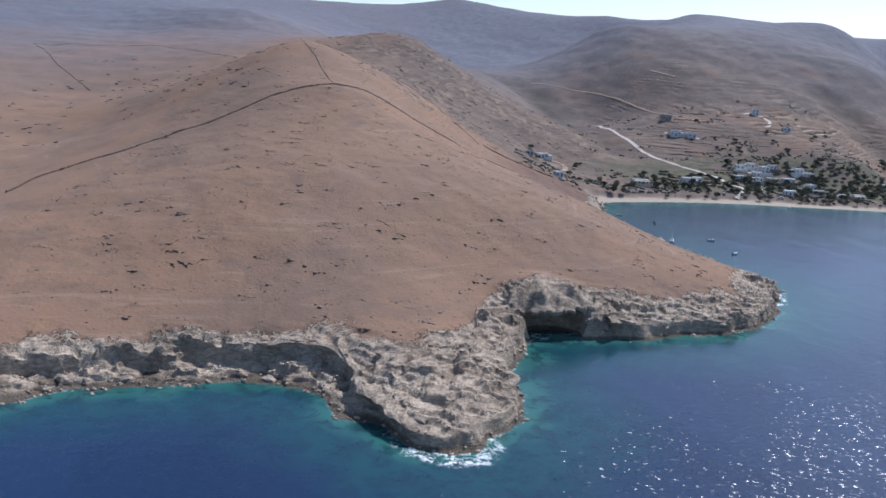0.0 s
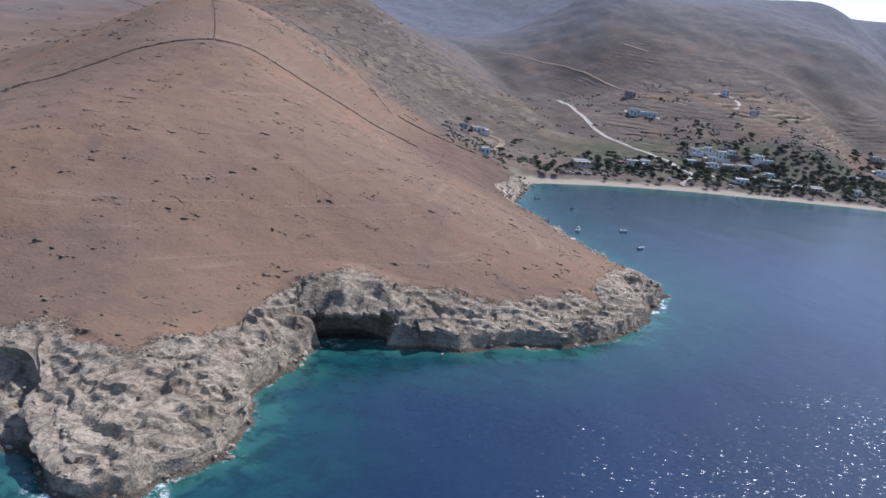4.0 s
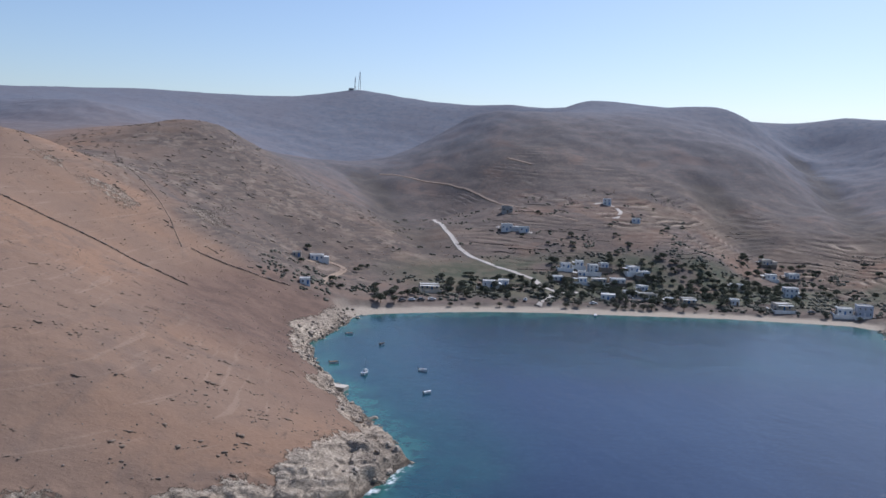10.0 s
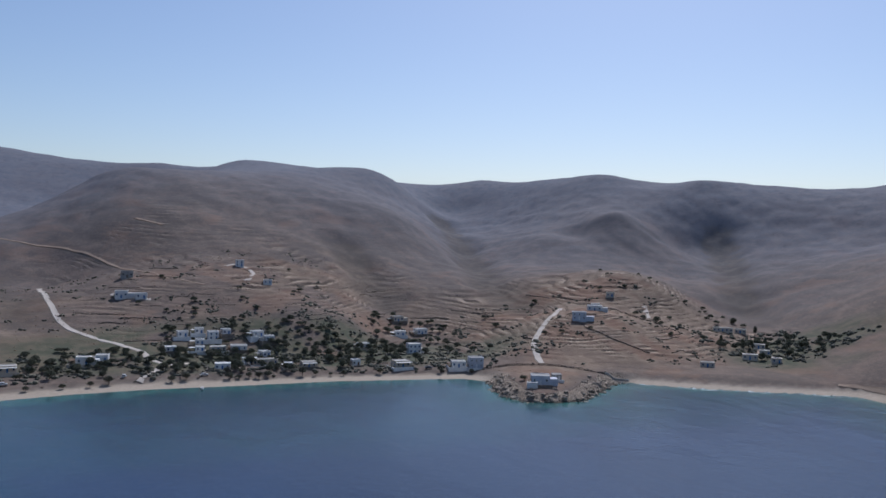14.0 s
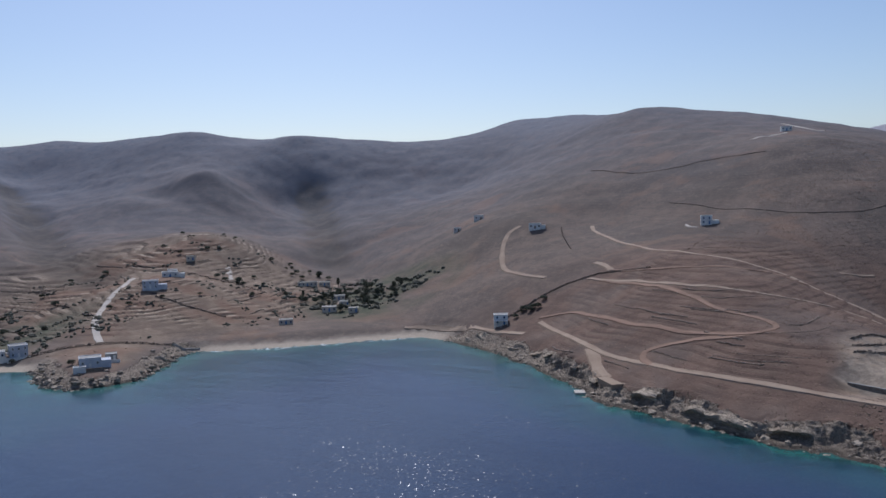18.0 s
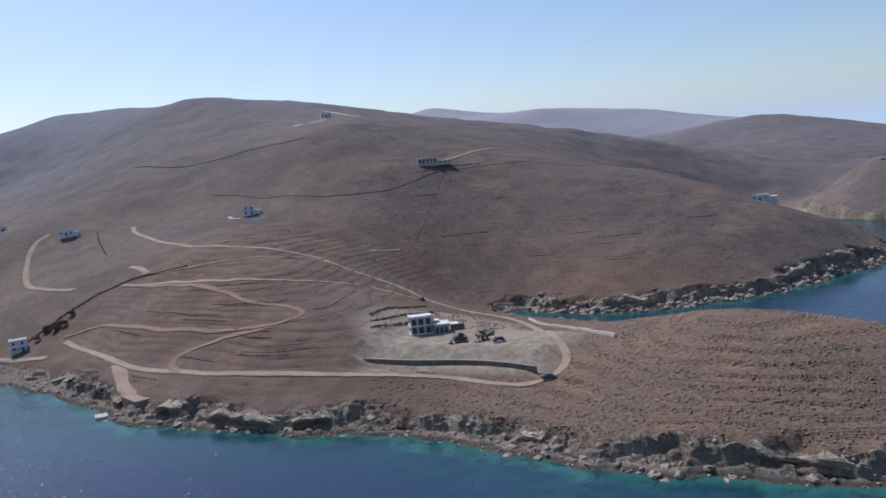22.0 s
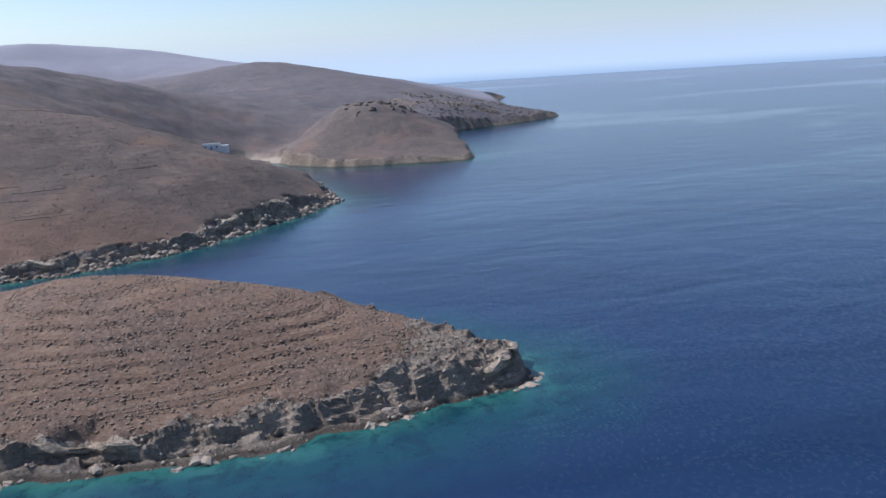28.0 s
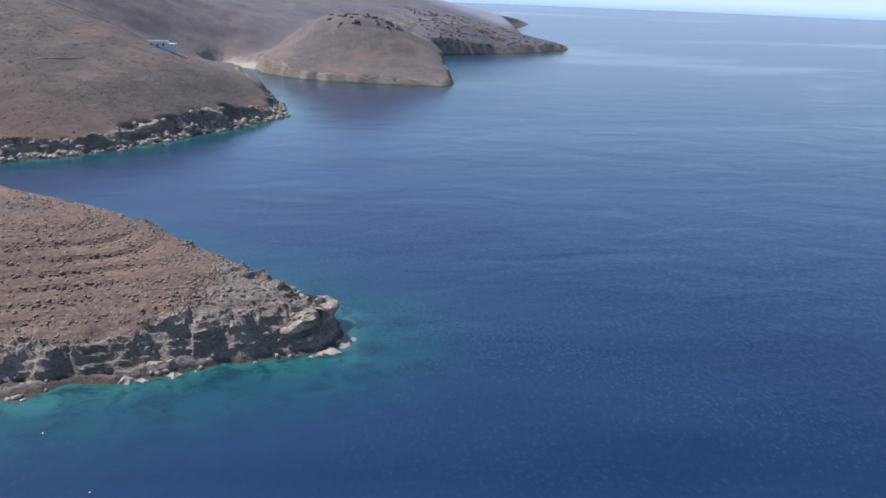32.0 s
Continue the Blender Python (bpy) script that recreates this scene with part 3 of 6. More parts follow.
RAVINES = [[(63, 875), (89, 812), (120, 689), (137, 647)],
           [(561, 1084), (521, 896), (471, 732), (465, 667)],
           [(801, 860), (739, 766), (674, 673), (631, 610)],
           [(371, 833), (372, 742), (378, 686), (379, 646)]]
BEACHES = [np.array(BEACH_NORTH, float), np.array(BEACH_EAST, float), np.array([(1040, 26), (1048, 20), (1018, -6)], float)]
BEACH_REACH = [1.0, 1.0, 0.7]


def land(x, y, cell=0.6, hollow=True):
    """Height of the ground, and what covers it."""
    base = swell_of_land(x, y)
    d = inland(x, y)
    to_beach = np.minimum.reduce([inland(x, y, b, False) / r for b, r in zip(BEACHES, BEACH_REACH)])
    beach = 1 - smooth(to_beach, 8, 28)
    wild = 1 - beach
    d = d + wild * np.clip(rugged(x, y, 14.0, 4, 3, cell) * 2.6, -6, 6)
    west = 1 - smooth(x, 130, 230)
    reach = 10.5 + 14 * near(x, y, 6, 182, 42, 30, 0.7) + 11 * west * (1 - smooth(y, 300, 340)) + 4 * near(x, y, 450, 20, 60, 60) - 5 * smooth(x, 780, 860)
    rim = wild * (1 - smooth(d, reach * 0.45, reach * 0.5 + 1 + np.maximum(0, reach * 0.5 + 7 * rugged(x, y, 22, 3, 5, cell))))      # the rocky belt above the water
    base = np.maximum(base, 0.6 + wild * np.clip(d, 0, 10) * 0.3)
    base = base + 3.2 * near(x, y, 36, 241, 22, 16, 0.8) * 1.4
    # small relief of the slopes
    hills = smooth(base, 2, 20) * smooth(d, 8, 40)
    away = smooth(np.hypot(x - 150, y - 120), 480, 950) * (1 - smooth(base, 118, 152))
    base = base + hills * ((rugged(x, y, 260.0, 2, 11, cell) * 4.0 + creases(x, y, 120.0, 2, 13, cell) * 0.9) * away + rugged(x, y, 26.0, 4, 21, cell) * (0.75 + 0.9 * away))
    # ravines worn into the valley sides
    ravine = np.maximum.reduce([1 - smooth(inland(x, y, np.array(p, float), False) + 6 * rugged(x, y, 30, 2, 45), 2, 34) for p in RAVINES]) * smooth(base, 6, 30)
    base = base - 5.0 * ravine
    # terraces
    knoll = smooth(y, 500, 540)
    step = np.where(y > 480, 1.9 + 0.8 * smooth(np.hypot(x - 200, y - 110), 600, 760), 1.9)
    lift = base + rugged(x, y, 70, 3, 31) * (1.6 + 1.0 * knoll)
    u = lift / step
    stair = (np.floor(u) + smooth(u - np.floor(u), 0.66, 0.98) - u) * step
    rough = near(x, y, 480, 70, 170, 190, 0.4) * (1 - smooth(y, 150, 190)) * (1 - smooth(x, 560, 600))
    broken = smooth(rugged(x, y, 24, 2, 33), -0.25, 0.3)
    ter = np.clip((0.55 * near(x, y, 330, 660, 230, 160) + 0.45 * near(x, y, 260, 780, 190, 150)) * (0.35 + 0.65 * smooth(rugged(x, y, 50, 3, 35), -0.1, 0.35)) + 0.9 * near(x, y, 510, 630, 150, 150, 0.35) * (0.45 + 0.55 * smooth(rugged(x, y, 30, 2, 37), -0.3, 0.2)) + near(x, y, 560, 280, 130, 110) * 0.22 + rough * (0.10 + 0.22 * broken), 0, 1)
    base = base + stair * ter * smooth(d, 12, 30) * (0.8 if cell < 5 else 0.0)
    # cliffs: a low shelf, a scarp behind it, then the slope
    shelf = west * (1 - smooth(x, -22, 0)) * (1 - smooth(y, 300, 330))
    bench = (1 - west) * wild * (1 - smooth(x, 760, 860)) * (1 - smooth(y, 440, 470)) * (1 - near(x, y, 450, -6, 14, 14))
    edge = 1.5 + shelf * (8.5 + 3.0 * rugged(x, y, 17, 2, 51)) + bench * (3.2 + 3.0 * rugged(x, y, 19, 2, 55)) + 13.0 * beach
    low = 0.36 + 0.14 * rugged(x, y, 9, 2, 53, cell)
    rise = low * smooth(d, -0.4, 3.0 + 3.0 * shelf + 12.0 * beach) + (1 - low) * smooth(d, edge - 0.6, edge + 1.0 + 8.0 * beach + bench * 5.5 * smooth(rugged(x, y, 23, 2, 67), -0.35, 0.25))
    crag = creases(x, y, 15.0, 3, 41, cell) * 1.7 + creases(x * 0.5 + y * 0.8, y * 0.5 - x * 0.8, 5.5, 4, 47, cell) * 0.7
    h = base * rise + rim * smooth(d, 0.5, 5) * (crag if cell < 9 else 0) * np.clip(0.35 + base * 0.09, 0, 1.2) * (1 - 0.4 * west)
    u = (h + 0.22 * (x * 0.6 + y * 0.4) + rugged(x, y, 12, 3, 57, cell) * 0.8) / 1.5
    ledge = (np.floor(u) + smooth(u - np.floor(u), 0.55, 0.98) - u) * 1.5
    if cell < 1.5:
        skew = rugged(x, y, 8, 2, 59) * 1.5
        slabs = blocks(x + skew, y - skew, 6.5, 1.3) * 1.9 + blocks(x * 0.8 - y * 0.5 + skew, y * 0.8 + x * 0.5, 2.7, 4.1) * 0.9
        h = h + rim * smooth(d, 0.8, 4) * (ledge * 0.8 + slabs * (1.05 - 0.25 * west) * np.clip(0.3 + base * 0.1, 0, 1))
    # shaded hollows worn into the foot of the east cliffs
    if cell < 1.5:
        pit = smooth(rugged(x * 0.8, y, 13, 2, 77), 0.12, 0.42) * (1 - west) * smooth(d, -0.2, 0.5) * (1 - smooth(d, 4.5, 6.0)) * wild
        h = h - pit * np.maximum(h - 0.9, 0) * 0.85
    # the sea cave in the west cliff
    h = np.where(d < 0.2, np.minimum(h, 0.2 + d * 0.5), h)
    h = np.where(d < -0.4, -0.1 + (d + 0.2) * (0.30 - 0.2 * beach), h)
    h = np.where((d >= 0.2) & (d < 3), np.maximum(h, 0.12 * d), h)
    if hollow:
        cave = near(x, y, 35, 236, 12.0, 9.5, 0.3)
        h = h + cave * (np.minimum(h, -0.8) - h)
    # the levelled building plot
    s = (x - 497) * 0.965 - (y - 207) * 0.262              # from the retaining wall towards the hill
    v = np.abs((x - 489) * 0.262 + (y - 178) * 0.965)
    span = 1 - smooth(v, 26, 38)
    plot = smooth(s, -3, 1) * (1 - smooth(s, 33, 42)) * span
    h = h + plot * (15.6 - 4.2 * (1 - smooth(s, 1, 13)) - h)
    verge = smooth(s, -10, -6) * (1 - smooth(s, -2.5, 0)) * span
    h = h + verge * (np.minimum(h, 10.4) - h)
    riser = lift / step - np.floor(lift / step)
    return h, d, dict(course=lift / step, riser=riser, plot=plot, edge=edge, ravine=ravine, beach=beach, rim=rim, west=west, rough=rough, ter=ter, wild=wild)


def cover(x, y, h, d, k):
    """Vertex masks for the ground's material; far and pale place its painted haze."""
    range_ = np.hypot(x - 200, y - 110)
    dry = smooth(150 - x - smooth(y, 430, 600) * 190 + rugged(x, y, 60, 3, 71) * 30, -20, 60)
    # grows with distance, for the haze tint of the hills
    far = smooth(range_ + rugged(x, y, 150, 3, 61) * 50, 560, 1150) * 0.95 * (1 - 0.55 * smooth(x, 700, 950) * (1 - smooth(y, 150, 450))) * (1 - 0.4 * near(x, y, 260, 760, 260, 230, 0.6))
    field = np.clip(near(x, y, 500, 610, 150, 160) * smooth(h, 2, 8) + near(x, y, 395, 505, 60, 45) + 0.75 * near(x, y, 330, 720, 110, 130, 0.6) * smooth(rugged(x, y, 55, 3, 99), -0.3, 0.3) + 0.5 * near(x, y, 170, 640, 130, 110, 0.6) * smooth(rugged(x, y, 40, 3, 98), 0.0, 0.4), 0, 1) * smooth(d, 6, 20)
    vill = near(x, y, 270, 600, 190, 62, 0.35) * smooth(d, 16, 34) + near(x, y, 590, 520, 70, 60) * smooth(d, 14, 30)
    green = np.clip(vill, 0, 1) * smooth(rugged(x, y, 34, 3, 81), -0.7, 0.0)
    sand = k["beach"] * (1 - smooth(d + 2 * rugged(x, y, 9, 2, 83), 11, 17)) * smooth(h, -4, -1)
    site = np.clip(k["plot"] * 1.2 + 0.6 * near(x, y, 506, 182, 40, 36, 0.35) * smooth(h, 9.5, 10.5) + 0.85 * near(x, y, 530, 190, 36, 34, 0.35), 0, 1)
    rocky = np.clip(k["rim"] * 1.15 + 0.8 * near(x, y, 446, 0, 36, 34, 0.95) + 0.55 * smooth(rugged(x, y, 40, 3, 95), 0.05, 0.5) * near(x, y, 1230, -250, 150, 190, 0.4) + 0.6 * smooth(rugged(x, y, 30, 3, 97), 0.1, 0.5) * near(x, y, -40, 560, 90, 110, 0.6), 0, 1)
    # strength of that lilac haze colour on the farthest range
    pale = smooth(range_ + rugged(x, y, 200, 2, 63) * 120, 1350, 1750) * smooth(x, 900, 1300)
    russet = 0.95 * near(x, y, 72, 440, 58, 108, 0.5) + 0.5 * near(x, y, 104, 360, 34, 60, 0.6) * (1 - near(x, y, 72, 440, 58, 108, 0.5)) + near(x, y, 530, 190, 190, 260, 0.35) * (1 - 0.5 * smooth(rugged(x, y, 40, 3, 87), 0.0, 0.5))
    heath = 0.9 * near(x, y, 20, 640, 200, 160, 0.5) * smooth(rugged(x, y, 45, 3, 89), -0.6, 0.2) * (1 - smooth(x, 110, 160))
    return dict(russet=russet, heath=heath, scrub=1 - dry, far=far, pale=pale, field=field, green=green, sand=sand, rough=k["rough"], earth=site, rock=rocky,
                course=k["course"], ravine_dark=k["ravine"],
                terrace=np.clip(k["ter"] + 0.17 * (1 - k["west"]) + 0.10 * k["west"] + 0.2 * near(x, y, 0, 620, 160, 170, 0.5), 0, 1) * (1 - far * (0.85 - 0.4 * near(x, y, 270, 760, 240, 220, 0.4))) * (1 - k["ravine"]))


# ground patches: x0, y0, x1, y1, cell; finer ones replace the coarser ground
PATCHES = [(-1040, -1040, 2720, 2000, 10.0), (-400, -440, 1400, 1100, 4.0), (-136, 144, 144, 424, 0.7), (412, -28, 660, 332, 0.55), (660, -28, 772, 140, 1.0), (40, 500, 620, 800, 1.8), (884, -160, 1052, 36, 2.0)]


def grid(x0, y0, x1, y1, cell, holes=()):
    nx, ny = round((x1 - x0) / cell) + 1, round((y1 - y0) / cell) + 1
    x, y = np.meshgrid(np.linspace(x0, x1, nx), np.linspace(y0, y1, ny))
    i = np.arange(nx * ny).reshape(ny, nx)
    quads = np.stack([i[:-1, :-1], i[:-1, 1:], i[1:, 1:], i[1:, :-1]], -1)
    keep = np.ones(quads.shape[:2], bool)
    mx, my = (x[:-1, :-1] + x[1:, 1:]) / 2, (y[:-1, :-1] + y[1:, 1:]) / 2
    for hx0, hy0, hx1, hy1 in holes:
        keep &= ~((mx > hx0) & (mx < hx1) & (my > hy0) & (my < hy1))
    return x, y, quads, keep


def sheet(name, pieces, material, even=True):
    """One mesh out of several grids: pieces of x, y, z, quads, masks."""
    verts, faces, masks, start = [], [], {}, 0
    for x, y, z, quads, values in pieces:
        used = np.unique(quads)
        index = np.full(x.size, -1)
        index[used] = np.arange(len(used)) + start
        verts.append(np.stack([x.ravel(), y.ravel(), z.ravel()], -1)[used])
        faces.append(index[quads.reshape(-1, 4)])
        for key, v in values.items():
            masks.setdefault(key, []).append(v.ravel()[used])
        start += len(used)
    verts, faces = np.concatenate(verts), np.concatenate(faces)
    me = bpy.data.meshes.new(name)
    me.vertices.add(len(verts))
    me.vertices.foreach_set("co", verts.astype(np.float32).ravel())
    me.loops.add(faces.size)
    me.loops.foreach_set("vertex_index", faces.astype(np.int32).ravel())
    me.polygons.add(len(faces))
    me.polygons.foreach_set("loop_start", np.arange(0, faces.size, 4, dtype=np.int32))
    for key, v in masks.items():
        me.attributes.new(key, "FLOAT", "POINT").data.foreach_set("value", np.concatenate(v).astype(np.float32))
    me.update(calc_edges=True)
    if even:
        bare = np.concatenate(masks["rock"])[faces].min(-1) > 0.55 if "rock" in masks else np.zeros(len(faces), bool)
        bare &= np.abs(verts[faces[:, 1], 0] - verts[faces[:, 0], 0]) < 1.5
        me.polygons.foreach_set("use_smooth", ~bare)
    me.materials.append(material)
    return new(name, me)


RELIEF = []


def build_ground():
    pieces = []
    for n, (x0, y0, x1, y1, cell) in enumerate(PATCHES):
        holes = [p[:4] for p in (PATCHES[1:2] if n == 0 else PATCHES[2:] if n == 1 else [])]
        x, y, quads, keep = grid(x0, y0, x1, y1, cell, holes)
        h, d, k = land(x, y, cell)
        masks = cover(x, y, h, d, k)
        if n:
            cx0, cy0, wide, coarse = RELIEF[-1] if n == 1 else RELIEF[-2]
            u, v = np.clip((x - cx0) / wide, 0, coarse.shape[1] - 1.001), np.clip((y - cy0) / wide, 0, coarse.shape[0] - 1.001)
            i, j = u.astype(int), v.astype(int)
            u, v = u - i, v - j
            rest = (coarse[j, i] * (1 - u) + coarse[j, i + 1] * u) * (1 - v) + (coarse[j + 1, i] * (1 - u) + coarse[j + 1, i + 1] * u) * v
            rim = np.minimum.reduce([x - x0, x1 - x, y - y0, y1 - y])
            h = rest + (h - rest) * smooth(rim, 0, 2.0 * wide)
        top = h.ravel()[quads].max(-1)
        RELIEF.insert(0, (x0, y0, cell, h))
        pieces.append((x, y, h, quads[keep & (top > -5)], masks))
    return tagged(sheet("ground", pieces, GROUND), "dry brown hills with rocky shores, terraces and scrub", "ground", kind="structure")


ground = build_ground()


def build_sea():
    pieces = []
    patches = [(-4800, -4800, 4800, 4800, 160.0), (-480, -480, 1600, 640, 10.0), (-160, 80, 240, 560, 2.0), (340, -80, 700, 560, 2.0)]
    holes = [[patches[1][:4]], [p[:4] for p in patches[2:]], [], []]
    for (x0, y0, x1, y1, cell), cut in zip(patches, holes):
        x, y, quads, keep = grid(x0, y0, x1, y1, cell, cut)
        d = inland(x, y)
        d = d + np.clip(rugged(x, y, 14.0, 4, 3, max(cell, 0.7)) * 2.6, -6, 6)
        # bay depth is capped: teal shallows, plus distance haze put into the colour
        bay = smooth(y, 230, 430) * smooth(x, 60, 130)
        deep = np.clip(-d * (0.42 + 0.06 * (1 - smooth(x, -30, 0))) * (1 - 0.5 * bay), 0, 60 - 50.5 * bay)
        to_beach = np.minimum.reduce([inland(x, y, b, False) for b in BEACHES])
        surf = 0.75 * (1 - smooth(x, 125, 200)) * (1 - smooth(y, 290, 330)) + 0.9 * near(x, y, 8, 152, 22, 14) + 0.5 * near(x, y, 126, 300, 14, 22) + 0.5 * (1 - smooth(to_beach, 4, 12)) + 0.4 * (1 - smooth(x, 600, 700)) * smooth(x, 380, 420)
        top = d.ravel()[quads].min(-1)
        pieces.append((x, y, np.zeros_like(x), quads[keep & (top < max(6, cell))], dict(depth=deep, surf=surf, lee=smooth(y - 0.35 * x, 140, 220))))
    return tagged(sheet("sea", pieces, SEA), "calm deep blue sea, turquoise over the shallows", "sea", kind="structure")


build_sea()


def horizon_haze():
    """A glowing cylinder added in place of sea haze all round, far behind everything."""
    k = Nodes("sea_haze_glow")
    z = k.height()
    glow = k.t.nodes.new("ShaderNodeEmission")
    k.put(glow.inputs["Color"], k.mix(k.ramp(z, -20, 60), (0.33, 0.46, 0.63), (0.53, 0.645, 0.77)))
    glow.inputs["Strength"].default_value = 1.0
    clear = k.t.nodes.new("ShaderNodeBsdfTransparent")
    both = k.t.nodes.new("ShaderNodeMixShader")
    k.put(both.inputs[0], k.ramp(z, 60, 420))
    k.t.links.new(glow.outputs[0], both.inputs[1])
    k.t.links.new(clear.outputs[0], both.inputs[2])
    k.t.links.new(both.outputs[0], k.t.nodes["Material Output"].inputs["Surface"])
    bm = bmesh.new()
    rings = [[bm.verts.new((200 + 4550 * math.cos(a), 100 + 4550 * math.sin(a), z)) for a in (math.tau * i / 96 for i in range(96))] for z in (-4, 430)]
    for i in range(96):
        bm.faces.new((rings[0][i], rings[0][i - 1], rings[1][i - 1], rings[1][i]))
    return tagged(part("backdrop", bm, k.m), "pale blue glowing wall standing in for horizon haze", "haze", kind="structure")


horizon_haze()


def cave_roof():
    """The rock that spans the sea cave."""
    x, y, quads, keep = grid(19.6, 222.0, 51.1, 250.0, 0.7)
    top, d, k = land(x, y, 0.7, hollow=False)
    masks = cover(x, y, top, d, k)
    inside = near(x, y, 35, 236, 13.5, 11.0, 0.12)
    arch = np.clip(1 - ((x - 35) / 12.0) ** 2, 0, 1) * np.clip(1.15 - ((y - 229) / 16) ** 2, 0.2, 1)
    under = np.minimum(1.2 + 10.0 * np.sqrt(arch) + rugged(x, y, 5, 3, 91) * 0.5, top - 0.9)
    shown = keep & (inside.ravel()[quads].min(-1) > 0.01) & (top.ravel()[quads].min(-1) > 7.4)
    lip = quads[shown]
    pieces = [(x, y, top + 0.04, lip, masks), (x, y, under, lip[:, ::-1], masks)]
    # the broken edge between top and underside
    n, count = x.size, {}
    for q in lip.tolist():
        for a, b in zip(q, q[1:] + q[:1]):
            count[(a, b)] = count.get((a, b), 0) + 1
    rim = [(a, b) for a, b in count if (b, a) not in count]
    both = [np.concatenate([v.ravel(), v.ravel()]) for v in (x, y)]
    high = np.concatenate([top.ravel() + 0.04, under.ravel()])
    pieces.append((both[0], both[1], high, np.array([(a + n, b + n, b, a) for a, b in rim]), {key: np.concatenate([v.ravel(), v.ravel()]) for key, v in masks.items()}))
    tagged(sheet("rock_arch", pieces, GROUND, False), "rocky roof over the dark sea cave", "rock", kind="structure")


cave_roof()

def rock_ledges(line, cell, bulge, seed, start, label):
    """Lips of rock that lean out over the foot of the cliffs, one mesh for each unbroken stretch."""
    pts = along(line, 0.8)
    p = np.array([(q.x, q.y) for q in pts])
    way = np.gradient(p, axis=0)
    way = np.stack([np.convolve(np.pad(way[:, i], 9, "edge"), np.ones(19) / 19, "valid") for i in (0, 1)], -1)
    way /= np.linalg.norm(way, axis=1, keepdims=True)
    side = np.stack([way[:, 1], -way[:, 0]], -1)
    probe = p + side * 4
    side *= np.where(inland(probe[:, 0], probe[:, 1]) > 0, 1.0, -1.0)[:, None]
    reach = np.arange(-4, 24, 0.5)
    gx, gy = p[:, :1] + side[:, :1] * reach, p[:, 1:] + side[:, 1:] * reach
    h, d, k = land(gx, gy, cell)
    first = np.argmax(d > k["edge"] + 0.9, axis=1)
    row = np.arange(len(p))
    even = lambda v: np.convolve(np.pad(v, 3, "edge"), np.ones(7) / 7, "valid")
    inset = even(reach[first])
    crest = even(h[row, np.minimum(first + 2, len(reach) - 1)])
    foot = even(h[row, np.maximum(first - 7, 0)])
    run = np.arange(len(p)) * 0.8
    lean = np.clip(start + 1.6 * grain(run / 17.0, run * 0 + seed * 3.7, seed) + 0.5 * grain(run / 6.0, run * 0 + seed, seed), 0, 1.0) * bulge
    lean *= smooth(crest, 2.5, 5.0) * (first > 0) * (1 - smooth(k["beach"][:, 8], 0.1, 0.4)) * (np.hypot((p[:, 0] - 35) / 17, (p[:, 1] - 234) / 14) > 1)
    shape = [(-2.6, 1.0, -0.25), (-1.0, 1.0, 0.1), (0.25, 1.0, 0.1), (0.75, 0.97, -0.05), (1.0, 0.88, 0.0), (0.92, 0.72, 0.0), (0.6, 0.55, 0.0), (0.1, 0.35, 0.0), (-1.2, 0.15, 0.0)]
    base = p + side * inset[:, None]
    px, py, pz = [], [], []
    for n, (u, v, dz) in enumerate(shape):
        out = np.where(u > 0, u * lean, u)
        jx = rugged(run / 1.0, run * 0 + n * 2.3, 4.0, 3, seed + n) * 0.55
        jz = rugged(run / 1.0, run * 0 + n * 3.1, 3.0, 3, seed + n + 9) * 0.35
        q = base - side * (out + (jx if u > 0 else 0 * jx))[:, None]
        px.append(q[:, 0]), py.append(q[:, 1])
        pz.append(foot + (crest - foot) * v + dz + (jz if u > -1 else 0 * jz))
    x, y, z = (np.stack(a, -1) for a in (px, py, pz))
    # the top hugs the slope behind the lip
    top, _, _ = land(x[:, :2], y[:, :2], cell)
    z[:, :2] = np.stack([top[:, 0] - 0.3, top[:, 1] + 0.05], -1)
    index = np.arange(x.size).reshape(x.shape)
    live = lean > 0.35
    starts = [i for i in range(len(p)) if live[i] and (i == 0 or not live[i - 1])]
    for a in starts:
        b = a
        while b + 1 < len(p) and live[b + 1]:
            b += 1
        if b - a < 5:
            continue
        part_of = index[a:b + 1]
        quads = np.stack([part_of[:-1, :-1], part_of[:-1, 1:], part_of[1:, 1:], part_of[1:, :-1]], -1)
        ob = sheet("rock_ledge", [(x, y, z, quads, dict(rock=np.ones(x.shape)))], GROUND, False)
        ob.data.polygons.foreach_set("use_smooth", np.zeros(len(ob.data.polygons), bool))
        tagged(ob, label, "rock", "overhanging rock ledges", "structure")


# ---------------------------------------------------------------- laying things on the land
_ico = bmesh.new()
bmesh.ops.create_icosphere(_ico, subdivisions=1, radius=1.0)
ICO_V, ICO_F = np.array([v.co[:] for v in _ico.verts]), np.array([[v.index for v in f.verts] for f in _ico.faces])
_ico.free()


